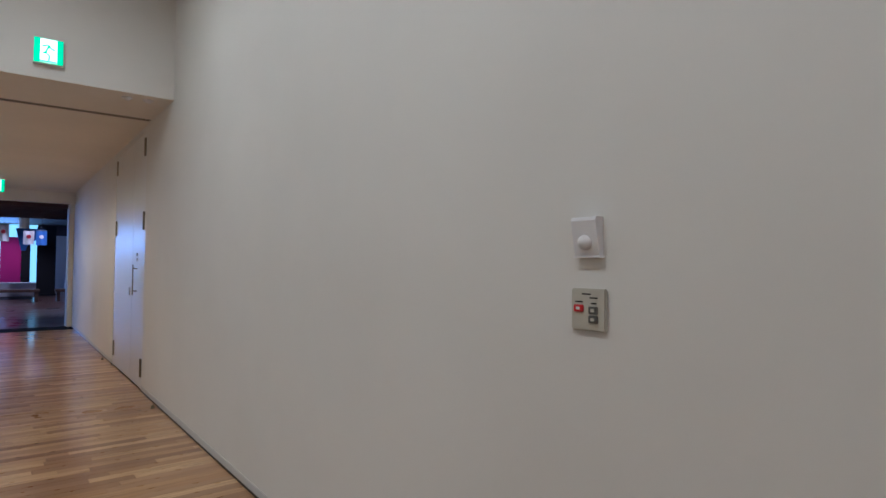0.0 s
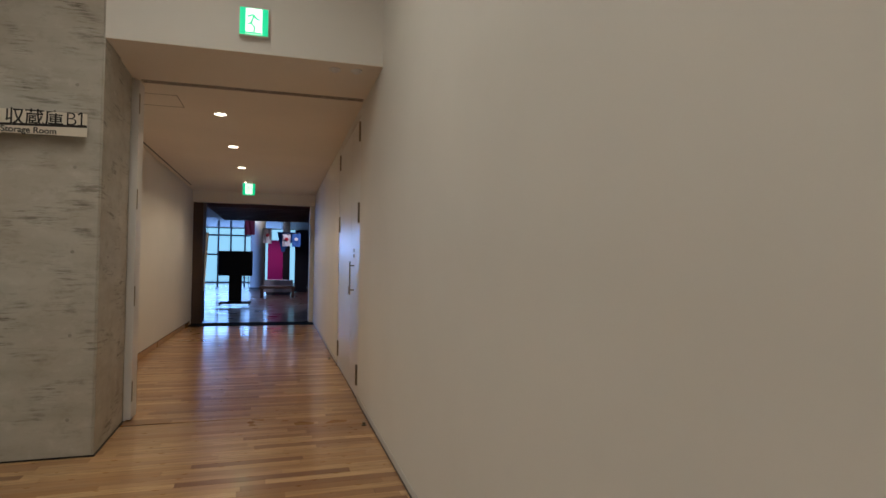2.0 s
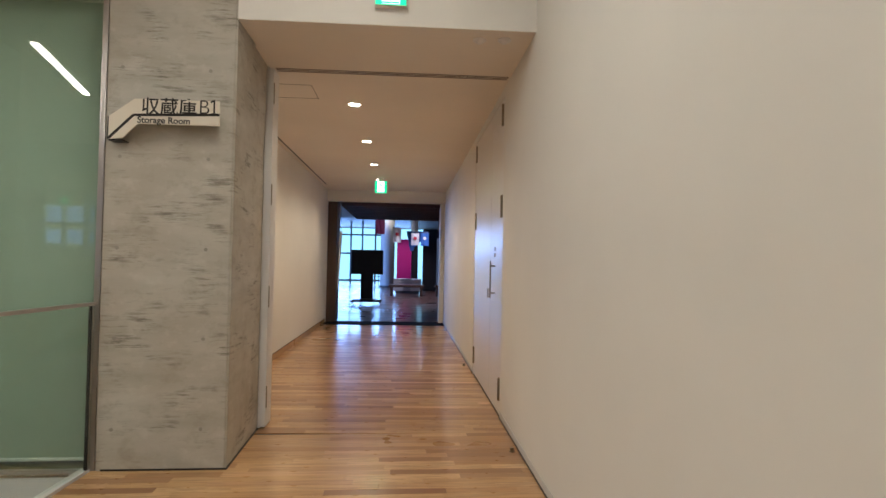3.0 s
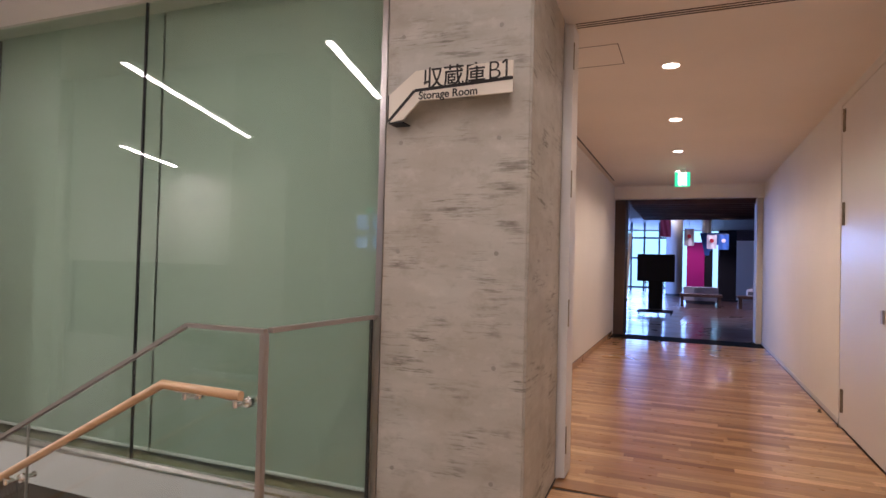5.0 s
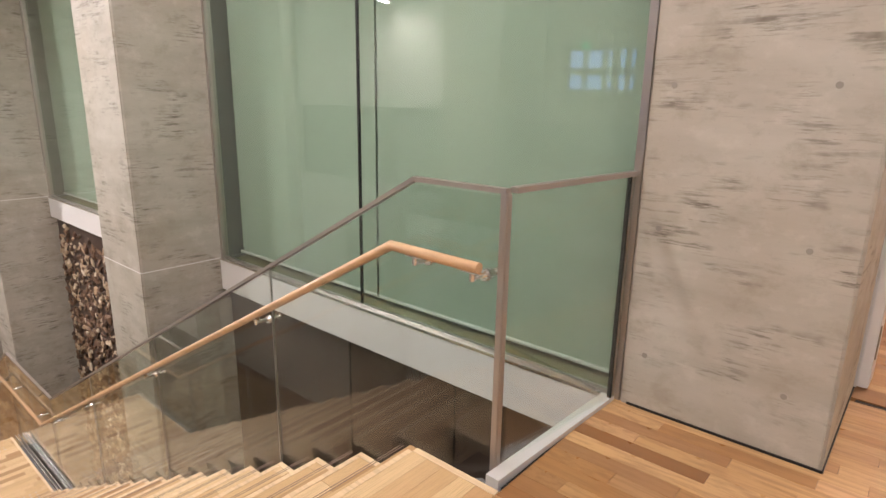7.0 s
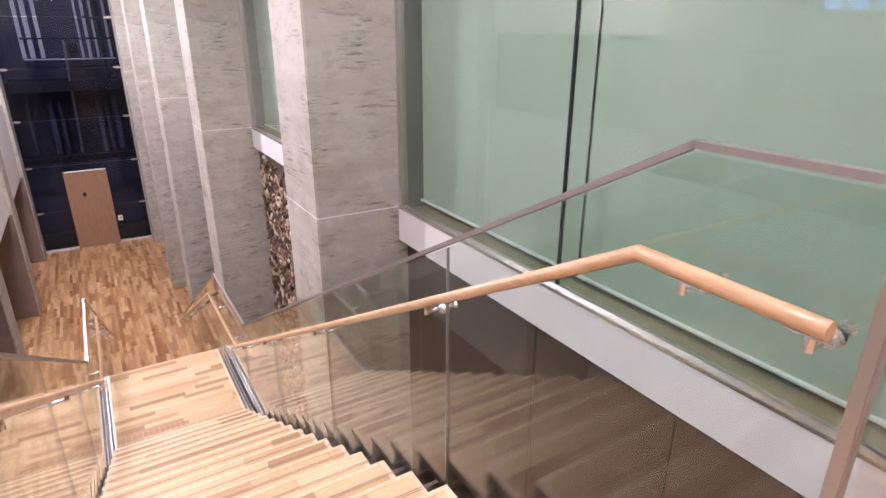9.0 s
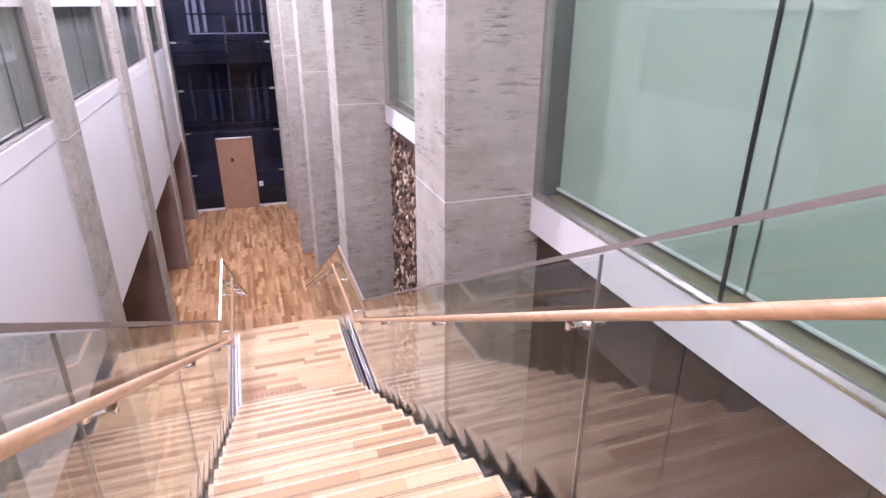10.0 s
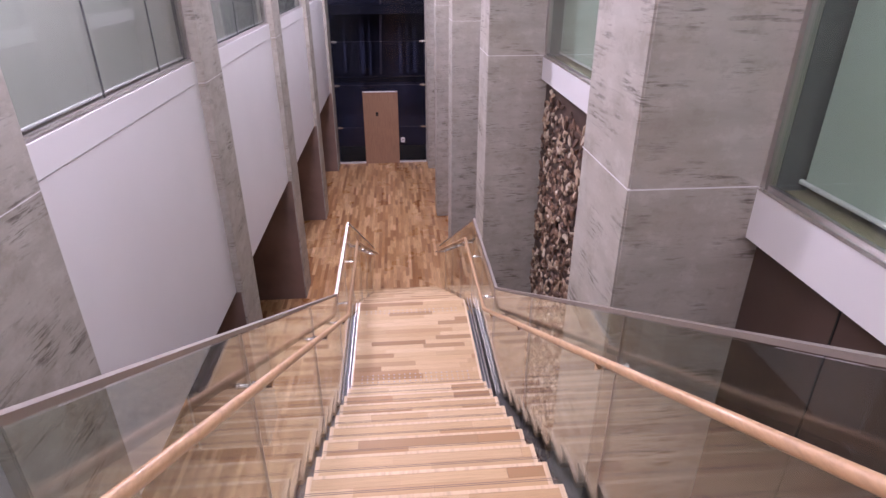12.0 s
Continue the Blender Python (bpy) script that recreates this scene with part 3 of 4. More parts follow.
def slab_along(bm, a, b, w, z0, z1):
    """Upright slab of thickness w over the plan line from a to b."""
    a, b = Vector(a), Vector(b)
    n = Vector((-(b - a).y, (b - a).x)).normalized() * w / 2
    low = [bm.verts.new((p.x, p.y, z0)) for p in (a + n, b + n, b - n, a - n)]
    up = [bm.verts.new((p.x, p.y, z1)) for p in (a + n, b + n, b - n, a - n)]
    bm.faces.new(low)
    bm.faces.new(list(reversed(up)))
    for i in range(4):
        j = (i + 1) % 4
        bm.faces.new((low[j], low[i], up[i], up[j]))
    bmesh.ops.recalc_face_normals(bm, faces=bm.faces)
    return bm


g = thing("edge_guard", ATRIUM, "glass guard with steel rail between stair and column", "balustrade", "edge guards")
A0, A1 = (EDGE - 0.078, GLASS_R + 0.02), (-0.868, -0.008)
part("pane", slab_along(bmesh.new(), A0, A1, 0.012, -0.05, 1.088), GUARDGLASS, g).visible_shadow = False
part("top_rail", slab_along(bmesh.new(), A0, A1, 0.034, 1.088, 1.109), RAILSTEEL, g)
part("base_channel", slab_along(bmesh.new(), (EDGE - 0.052, RIGHT_EDGE + 0.03), (-0.892, -0.004), 0.06, -0.1, 0.02), ALU, g, "bright aluminium base channel")
part("shadow_gap", boxes((-0.889, -0.862, RIGHT_EDGE + 0.03, -0.004, -0.03, -0.004)), BLACK, g)
part("end_bar", slab_along(bmesh.new(), (-0.885, -0.022), (-0.866, -0.022), 0.02, 0.02, 1.088), STEEL, g)
part("gasket", slab_along(bmesh.new(), (-0.885, -0.036), (-0.866, -0.036), 0.007, 0.02, 1.088), GAP, g, "black rubber gasket")
edge_guard(WALL_L, GLASS_L - 0.03)
g = thing("edge_guard", ATRIUM, "glass guard along the open side of the hall", "balustrade", "edge guards")
part("pane", boxes((BAY, EDGE, WALL_L - 0.07, WALL_L - 0.058, -0.05, 1.085)), GUARDGLASS, g).visible_shadow = False
part("top_rail", boxes((BAY, EDGE, WALL_L - 0.08, WALL_L - 0.048, 1.085, 1.108)), RAILSTEEL, g)
part("base_channel", boxes((BAY, EDGE, WALL_L - 0.1, WALL_L - 0.03, -0.07, 0.02)), ALU, g)

dome = thing("dome_sensor", ATRIUM, "small white dome sensor below the white wall edge", "sensor", "", (BAY - PITCH - COL_W - 0.22, WALL_L - 0.06, -3.36))
part("base", cyl(bmesh.new(), (0, 0, -0.02), (0, 0, 0), 0.05, seg=20), PANEL, dome)
bm = bmesh.new()
bmesh.ops.create_uvsphere(bm, u_segments=16, v_segments=10, radius=0.045, matrix=Matrix.Translation((0, 0, -0.03)))
part("dome", bm, PANEL, dome, smooth=True)

# ---- glass shaft at the end of the lower hall ----
shaft = thing("glass_lift_shaft", ATRIUM, "dark glazed lift shaft behind the lower hall", "lift shaft")
Y0, Y1 = -4.17, -0.63
part("back", boxes((END - 2.6, END - 2.5, Y0 - 0.6, Y1 + 0.6, LOW, TOP)), LINING, shaft, "blue-grey shaft lining")
part("cheek", boxes((END - 2.5, END - 0.1, Y0 - 0.6, Y0 - 0.5, LOW, TOP)), BLACKSTEEL, shaft)
part("cheek", boxes((END - 2.5, END - 0.1, Y1 + 0.5, Y1 + 0.6, LOW, TOP)), BLACKSTEEL, shaft)
levels = [LOW, -4.92, -3.27, -1.66, 0.05, 1.7, 3.2, TOP]
for a, b in zip(levels, levels[1:]):
    part("pane", boxes((END - 0.02, END, Y0, Y1, a + 0.01, b - 0.01)), BLACKGLASS, shaft).visible_shadow = False
for z, h in ((-3.1, 0.2), (-0.56, 0.34)):
    part("floor_beam", boxes((END - 0.5, END - 0.2, Y0, Y1, z - h / 2, z + h / 2)), BLACKSTEEL, shaft)
part("landing_slab", boxes((END - 2.5, END - 0.5, Y0, Y1, -0.72, -0.42)), BLACKSTEEL, shaft)
for y, w in ((-3.75, 0.05), (-3.05, 0.09), (-2.75, 0.04), (-1.55, 0.06), (-1.28, 0.05), (-0.98, 0.08)):
    part("guide_rail", boxes((END - 1.2, END - 1.14, y - w, y + w, -3.0, -0.73)), LINING, shaft, "dull grey steel guide rail")
bm = bmesh.new()
cyl(bm, (END - 0.8, -2.36, -3.0), (END - 0.8, -2.21, 0.96), 0.045, seg=14)
part("piston_rod", bm, STEEL, shaft, "bright steel rod", True)
for z, r, m in ((1.01, 0.03, BLACKSTEEL), (0.32, 0.028, ALU)):
    bm = bmesh.new()
    cyl(bm, (END - 0.8, -3.47, z), (END - 0.8, -0.66, z), r, seg=12)
    part("landing_rail", bm, m, shaft, "horizontal landing rail", True)
for y, w in ((-3.45, 0.06), (-3.2, 0.075), (-2.9, 0.06)):
    part("upright", boxes((END - 1.1, END - 1.04, y - w, y + w, 0.36, TOP)), PANEL, shaft, "white upright strip")
for y, w in ((-1.68, 0.035), (-1.45, 0.05), (-1.2, 0.035), (-0.78, 0.04)):
    part("upright", boxes((END - 1.1, END - 1.04, y - w, y + w, 0.36, TOP)), ALU, shaft, "pale metal upright")
part("upright", boxes((END - 0.9, END - 0.8, -1.08, -0.94, -0.4, TOP)), BLACKSTEEL, shaft)
part("control_box", boxes((END - 0.95, END - 0.82, -2.12, -1.82, 0.34, 0.86)), BLACKSTEEL, shaft, "dark control box")
bm = bmesh.new()
cyl(bm, (END - 0.8, -1.5, 1.72), (END - 0.8, -0.85, 1.66), 0.03, seg=12)
part("pipe", bm, BLACKSTEEL, shaft, "dark bent pipe", True)
for z in levels[1:-1]:
    for y in (Y0 + 0.1, Y1 - 0.1):
        bm = bmesh.new()
        cyl(bm, (END, y, z), (END + 0.05, y, z), 0.05, seg=12)
        bx(bm, END + 0.02, END + 0.05, y - 0.12, y + 0.12, z - 0.03, z + 0.03, 0.008)
        part("spider_fitting", bm, CHROME, shaft, "bright glass clamp")
for y0, y1 in ((Y0, -3.1), (-1.73, Y1)):
    part("base_rail", boxes((END, END + 0.03, y0, y1, LOW, LOW + 0.07)), ALU, shaft, "bright rail along the foot of the glass")
door = thing("lift_lobby_door", ATRIUM, "plain light wooden door in the dark glass front", "door")
bm = bmesh.new()
bx(bm, END + 0.005, END + 0.06, -3.04, -1.79, LOW, -3.54, 0.004)
part("leaf", bm, DOORWOOD, door)
for y in (-3.07, -1.76):
    part("frame", boxes((END + 0.005, END + 0.09, y - 0.03, y + 0.03, LOW, -3.5)), DOORWOOD, door)
part("frame", boxes((END + 0.005, END + 0.09, -3.1, -1.73, -3.538, -3.5)), PANEL, door, "pale frame head")
part("sign", boxes((END + 0.061, END + 0.066, -2.62, -2.52, -4.46, -4.31)), BLACK, door, "small dark sign")
plate = thing("call_plate", ATRIUM, "small white lift call plate on dark glass", "switch")
part("plate", boxes((END + 0.002, END + 0.03, -1.66, -1.5, -5.56, -5.36)), PANEL, plate)
part("button", boxes((END + 0.03, END + 0.036, -1.6, -1.56, -5.48, -5.44)), BLACK, plate)
built("wall_end", ATRIUM, boxes((END - 0.3, END, -6.3, Y0, LOW, TOP), (END - 0.3, END, Y1, 0.9, LOW, TOP)), CONCRETE, "concrete end wall", "wall")

# ---- lamps ----
def downlight(x, y, z, watts, colour, r=0.058, frame_=HALL):
    d = thing("downlight", frame_, "round recessed warm downlight, lit", "ceiling light", "downlights", (x, y, z))
    bm = bmesh.new()
    bmesh.ops.create_cone(bm, cap_ends=False, segments=24, radius1=r + 0.012, radius2=r + 0.004, depth=0.012, matrix=Matrix.Translation((0, 0, -0.006)))
    part("ring", bm, CEIL, d)
    bm = bmesh.new()
    cyl(bm, (0, 0, -0.004), (0, 0, -0.008), r, seg=24)
    part("diffuser", bm, LAMP, d)
    if watts:
        p = frame_ @ Vector((x, y, z - 0.03))
        spot_lamp("downlight_beam", p, watts, colour, 150)


for y in (2.05, 3.9, 5.78, 7.6):
    downlight(0.605, y, CH, 56, WARM)


def linear_lamp(a, b, watts, frame_=ATRIUM):
    a, b = Vector(a), Vector(b)
    m = frame_ @ look((a + b) / 2, (a + b) / 2 + Vector((0, 0, -1)))
    lamp = thing("linear_lamp", frame_, "slim suspended linear lamp, lit, mirrored fixture or added fill", "ceiling light", "linear lamps")
    bm = bmesh.new()
    bar_along(bm, [tuple(a + Vector((0, 0, 0.03))), tuple(b + Vector((0, 0, 0.03)))], 0.075, 0.05)
    part("housing", bm, WHITE, lamp)
    bm = bmesh.new()
    bar_along(bm, [tuple(a), tuple(b)], 0.065, 0.012)
    part("diffuser", bm, TUBE, lamp)
    for p in (a.lerp(b, 0.15), a.lerp(b, 0.85)):
        bm = bmesh.new()
        cyl(bm, p + Vector((0, 0, 0.05)), (p.x, p.y, TOP), 0.004, seg=6)
        part("cable", bm, STEEL, lamp)
    if watts:
        d = (b - a).normalized()
        q = Matrix.Translation((a + b) / 2 + Vector((0, 0, -0.008))) @ Matrix((d, Vector((0, 0, 1)).cross(d).normalized(), d.cross(Vector((0, 0, 1)).cross(d).normalized()))).transposed().to_4x4()
        area_lamp("linear_lamp_light", frame_ @ q, (b - a).length, 0.07, watts, NEUTRAL)


linear_lamp((-4.10, -0.70, 3.2), (-5.19, -3.75, 3.2), 18)
linear_lamp((-1.95, -0.82, 3.2), (-2.31, -2.39, 3.2), 14)
# three unseen lamps added to fill the far stair hall with light
for x in (-11.6, -16.6, -21.4):
    linear_lamp((x, -2.7, 3.9), (x - 0.2, -4.0, 3.7), 155)
linear_lamp((-6.14, -2.41, 2.85), (-6.82, -3.95, 2.85), 58)
# added fill over the upper hall, out of view; no known fixtures
for y in (-1.9, -4.6, -7.2):
    linear_lamp((0.6, y - 0.7, 4.1), (0.6, y + 0.7, 4.1), 26, HALL)
# invented lamp, placed clear of the reflections, to brighten the side hall
linear_lamp((-8.8, -6.4, 4.1), (-8.8, -8.0, 4.1), 50)

MATTEBLACK = paint("matt black carpet", (0.01, 0.01, 0.011), 0.9, 0.1, 0.05)
# ---- far hall beyond the corridor ----
built("floor_far_hall", HALL, boxes((-9, 9, 9.4, 40, -0.35, -0.02)), wood("dark polished boards", ((0.10, 0.045, 0.03), (0.13, 0.06, 0.035)), 0.3, "X", 0.2), "dark polished wooden floor of the far hall", "floor")
built("ceiling_far_hall", HALL, boxes((-9, 9, 9.6, 14.5, 2.8, 2.9), (-9, 9, 14.5, 40, 3.9, 4.2), (-9, 9, 14.4, 14.5, 2.9, 3.95)), DARK, "dark slatted ceiling", "ceiling")
built("wall_far_fascia", HALL, boxes((-0.66, CW, 9.42, 9.6, 2.79, CH), (CW - 0.1, CW, 9.6, 10.1, 0, 2.79)), WHITE, "white end fascia and jamb of the corridor", "wall")
built("wall_far_jamb", HALL, boxes((-1.6, -0.45, 9.6, 10.2, 0, 2.8), (CW + 0.25, CW + 1.6, 9.6, 10.2, 0, 2.8)), BROWN, "dark jamb of the far opening", "wall")
built("wall_far_sides", HALL, boxes((-9.2, -9, 9.6, 40, 0, 4.2), (9, 9.2, 9.6, 40, 0, 4.2), (2.6, 9, 39.7, 40, 0, 4.2), (-9, -1.6, 9.6, 9.8, 0, 3.2), (CW + 1.5, 9, 9.6, 9.8, 0, 3.2)), DARK, "dark wall of the far hall", "wall")
built("threshold", HALL, boxes((-0.66, CW, 9.0, 9.75, -0.02, 0.006)), MATTEBLACK, "black metal threshold strip", "threshold")
SKYGLOW = glow("bright overcast sky", (0.3, 0.66, 0.98), 1.5)
built("backdrop", HALL, boxes((-9, 2.6, 40.2, 40.3, -0.5, 5)), SKYGLOW, "bright bluish daylight outside", "sky")
area_lamp("daylight", look((-2, 38.5, 2.2), (-1.0, 20, 0.8)), 7, 3.2, 800, DAY)
# violet fill spots without fixtures, added to lift the far hall's objects
for x, y in ((0.6, 17.5), (2.2, 19.0), (1.0, 23.0)):
    spot_lamp("gallery_light", (x, y, 3.8), 260, (0.78, 0.72, 1.0), 120)
# blue side fill added to brighten the round column; no window is there
area_lamp("daylight_side", look((-8.5, 23, 2.2), (1.5, 21, 1.0)), 9, 3.2, 1400, DAY)
for x, y, z in ((0.4, 12.2, 2.8), (1.3, 12.6, 2.8), (1.7, 14.0, 2.8), (0.2, 17.5, 3.9), (0.95, 18.4, 3.9), (1.6, 17.0, 3.9), (2.3, 19.5, 3.9)):
    downlight(x, y, z, 0, WARM, 0.045)
built("wall_far_pale", HALL, boxes((2.75, 6.5, 31.0, 31.15, 0.0, 2.9)), PANEL, "pale partition in the far hall", "wall")

# ---- corridor fittings ----
def text_part(words, size, m, material, parent, name="lettering", bold=0.0):
    cu = bpy.data.curves.new(name, "FONT")
    cu.body, cu.size, cu.extrude, cu.offset = words, size, 0.0008, bold
    tmp = bpy.data.objects.new(name, cu)
    scene.collection.objects.link(tmp)
    bpy.context.view_layer.update()
    me = bpy.data.meshes.new_from_object(tmp.evaluated_get(bpy.context.evaluated_depsgraph_get()))
    bpy.data.objects.remove(tmp)
    me.materials.clear()
    me.materials.append(material)
    ob = new(name, me)
    ob.parent = parent
    ob.matrix_local = m
    return ob


def line_poly(pts, w, y0, y1):
    bm = bmesh.new()
    for (xa, za), (xb, zb) in zip(pts, pts[1:]):
        d = Vector((xb - xa, zb - za)).normalized()
        n = Vector((-d.y, d.x)) * w / 2
        prism(bm, [(xa + n.x, za + n.y), (xb + n.x, zb + n.y), (xb - n.x, zb - n.y), (xa - n.x, za - n.y)], y0, y1)
    return bm


CREAM = paint("cream sign panel", (0.72, 0.66, 0.56), 0.35, 0.03)
INK = paint("black sign ink", (0.015, 0.013, 0.012), 0.4, 0.0)
sign = thing("storage_sign", HALL, "cream direction sign with black lettering on the concrete column", "sign", "", (-0.03, 0, -0.018))
part("panel", prism(bmesh.new(), [(-0.04, 2.465), (-0.585, 2.465), (-0.745, 2.345), (-0.745, 2.195), (-0.655, 2.205), (-0.56, 2.302), (-0.04, 2.302)], -0.112, -0.10), CREAM, sign)
part("stripe", line_poly([(-0.745, 2.2), (-0.59, 2.357), (-0.04, 2.375)], 0.017, -0.1135, -0.1122), INK, sign, "black band bent downward")
part("end_plate", boxes((-0.752, -0.746, -0.113, -0.02, 2.195, 2.345)), INK, sign)
part("foot_plate", boxes((-0.745, -0.655, -0.113, -0.02, 2.188, 2.194)), INK, sign)
for x in (-0.2, -0.5):
    bm = bmesh.new()
    cyl(bm, (x, -0.1, 2.38), (x, 0.0, 2.38), 0.008, seg=10)
    part("standoff", bm, STEEL, sign)
FACE = pose(0, 0, 0, 90)
for ch, x in zip("収蔵庫", (-0.545, -0.425, -0.305)):
    text_part(ch, 0.122, Matrix.Translation((x, -0.1125, 2.373)) @ FACE, INK, sign, "character", 0.0012)


def reach(words, size):
    """Where the last letter of the words ends."""
    cu = bpy.data.curves.new("width", "FONT")
    cu.body, cu.size = words, size
    tmp = bpy.data.objects.new("width", cu)
    scene.collection.objects.link(tmp)
    bpy.context.view_layer.update()
    w = max(c[0] for c in tmp.bound_box)
    bpy.data.objects.remove(tmp)
    return w


for words, size, x, z, bold in (("B", 0.135, -0.178, 2.378, -0.0016), ("Storage Room", 0.058, -0.565, 2.308, 0.0012)):
    for i, ch in enumerate(words):
        if ch != " ":
            text_part(ch, size, Matrix.Translation((x + reach(words[:i + 1], size) - reach(ch, size), -0.1125, z)) @ FACE, INK, sign, "character", bold)


# the figure one has a flag and a foot
part("character", line_poly([(-0.098, 2.455), (-0.075, 2.472), (-0.075, 2.379), (-0.094, 2.379), (-0.05, 2.379)], 0.011, -0.1133, -0.1122), INK, sign)


def exit_sign(x, y, z, w, hung):
    s = thing("exit_sign", HALL, "lit green and white emergency exit sign", "exit sign", "exit signs", (x, y, z))
    part("housing", boxes((-w / 2, w / 2, -0.03, 0.02, -w / 2, w / 2)), WHITE, s)
    part("green_panel", boxes((-w / 2 + 0.004, w / 2 - 0.004, -0.034, -0.0305, -w / 2 + 0.004, w / 2 - 0.004)), GREENSIGN, s, "glowing green panel")
    part("white_panel", boxes((-w * 0.28, w * 0.28, -0.037, -0.0345, -w * 0.46, w * 0.46)), WHITESIGN, s, "glowing white doorway")
    marks = [[(-0.22, 0.16), (-0.02, 0.24), (0.08, 0.1), (0.2, 0.06)], [(-0.0, 0.2), (-0.1, -0.08), (-0.2, -0.1)], [(-0.1, -0.08), (0.04, -0.2), (0.0, -0.38)], [(-0.3, -0.42), (0.26, -0.42)]]
    for m in marks:
        part("mark", line_poly([(a * w, b * w) for a, b in m], 0.055 * w, -0.0385, -0.0372), GREENSIGN, s, "plain green strokes")
    if hung:
        part("stem", boxes((-0.05, 0.05, -0.03, 0.02, w / 2, w / 2 + hung)), WHITE, s)


exit_sign(1.037, -0.021, 3.277, 0.218, 0)
exit_sign(0.65, 7.4, 2.87, 0.24, 0.06)
s2 = thing("exit_sign", ATRIUM, "small lit exit sign above the window", "exit sign", "exit signs", (-8.1, -12.99, 2.97))
part("housing", boxes((-0.12, 0.12, 0.0, 0.03, -0.1, 0.1)), WHITE, s2)
part("green_panel", boxes((-0.115, 0.115, 0.031, 0.035, -0.095, 0.095)), GREENSIGN, s2)

# double door, closed, flush in the white wall
dd = thing("double_door", HALL, "tall white double door, closed, flush in the wall", "door")
for y0, y1 in ((1.30, 2.06), (2.066, 3.49)):
    bm = bmesh.new()
    bx(bm, CW + 0.004, CW + 0.05, y0, y1, 0.012, 2.962, 0.003)
    part("leaf", bm, DOORPAINT, dd)
for y in (1.37, 3.38):
    for z in (2.81, 1.95, 0.25):
        bm = bmesh.new()
        bx(bm, CW - 0.004, CW + 0.006, y - 0.024, y + 0.024, z - 0.105, z + 0.105, 0.002)
        cyl(bm, (CW - 0.006, y, z - 0.105), (CW - 0.006, y, z + 0.105), 0.009, seg=10)
        part("hinge", bm, BRASS, dd, "worn dark metal hinge")
bm = bmesh.new()
bx(bm, CW - 0.05, CW - 0.038, 1.73, 1.755, 1.07, 1.44, 0.004)
for z in (1.12, 1.39):
    cyl(bm, (CW - 0.044, 1.742, z), (CW + 0.006, 1.742, z), 0.007, seg=8)
part("pull_handle", bm, BRASS, dd, "slim dark pull handle")
for z in (1.5, 1.56):
    bm = bmesh.new()
    cyl(bm, (CW - 0.008, 1.742, z), (CW + 0.006, 1.742, z), 0.02, seg=12)
    part("lock", bm, STEEL, dd)
bm = bmesh.new()
bx(bm, CW - 0.01, CW + 0.006, 2.17, 2.23, 1.05, 1.15, 0.003)
part("lever_plate", bm, STEEL, dd)

jamb = thing("folded_door_leaf", HALL, "white fire door leaf folded back beside the column", "door")
bm = bmesh.new()
bx(bm, -0.02, 0.028, 0.955, 1.16, 0.012, 3.03, 0.003)
part("leaf", bm, DOORPAINT, jamb)
for z in (2.82, 1.96, 1.1, 0.26):
    bm = bmesh.new()
    bx(bm, 0.026, 0.034, 0.962, 0.98, z - 0.09, z + 0.09, 0.001)
    part("hinge", bm, BRASS, jamb)
built("wall_behind_leaf", HALL, boxes((-0.66, -0.02, 0.97, 1.16, -0.3, CH)), WHITE, "white return wall", "wall")

for y in (0.36, 4.0):
    stop = thing("door_stop", HALL, "small dark metal door stop on the floor", "door stop", "door stops", (CW - 0.06, y, 0))
    bm = bmesh.new()
    cyl(bm, (0, 0, 0), (0, 0, 0.008), 0.022, seg=14)
    cyl(bm, (0, 0, 0.008), (0, 0, 0.03), 0.012, 0.015, seg=14)
    part("body", bm, BRASS, stop)

track = thing("ceiling_track", HALL, "triple slot of the shutter track across the ceiling", "ceiling track")
for k in range(3):
    part("slot", boxes((0.03, CW - 0.02, 1.0 + 0.035 * k, 1.012 + 0.035 * k, CH - 0.003, CH + 0.001)), BROWN, track)
slot = thing("ceiling_slot", HALL, "narrow dark air slot along the corridor ceiling", "air slot")
part("slot", boxes((-0.585, -0.56, 1.3, 8.5, CH - 0.003, CH + 0.001)), BLACK, slot)
hatch = thing("ceiling_hatch", HALL, "flush square access hatch in the ceiling", "hatch")
for r in ((-0.3, 0.26, 1.45, 1.455), (0.255, 0.26, 1.455, 1.9), (-0.3, 0.26, 1.9, 1.905)):
    part("gap", boxes((*r, CH - 0.002, CH + 0.001)), BROWN, hatch)
for x, y in ((1.86, 0.16), (1.68, 0.18)):
    s = thing("smoke_detector", HALL, "small round white detector on the opening soffit", "detector", "detectors", (x, y, CH))
    bm = bmesh.new()
    cyl(bm, (0, 0, -0.012), (0, 0, 0), 0.05, seg=24)
    cyl(bm, (0, 0, -0.03), (0, 0, -0.012), 0.022, 0.035, seg=24)
    part("body", bm, PANEL, s, smooth=True)
    part("rim", cyl(bmesh.new(), (0, 0, -0.003), (0, 0, 0.0005), 0.056, seg=24), CEIL, s)
built("soffit_opening", HALL, boxes((0.0, CW, 0.002, 0.5, CH - 0.002, CH)), CEIL, "off-white soffit of the opening", "ceiling")

# switch plate and sensor on the white wall
sw = thing("switch_plate", HALL, "beige push-button plate with a red and two grey buttons", "switch", "", (CW, -5.035, 1.333))
BEIGE = paint("beige plastic", (0.56, 0.53, 0.45), 0.35, 0.03)
bm = bmesh.new()
bx(bm, -0.012, 0.0, -0.059, 0.059, -0.058, 0.058, 0.004)
part("plate", bm, BEIGE, sw)
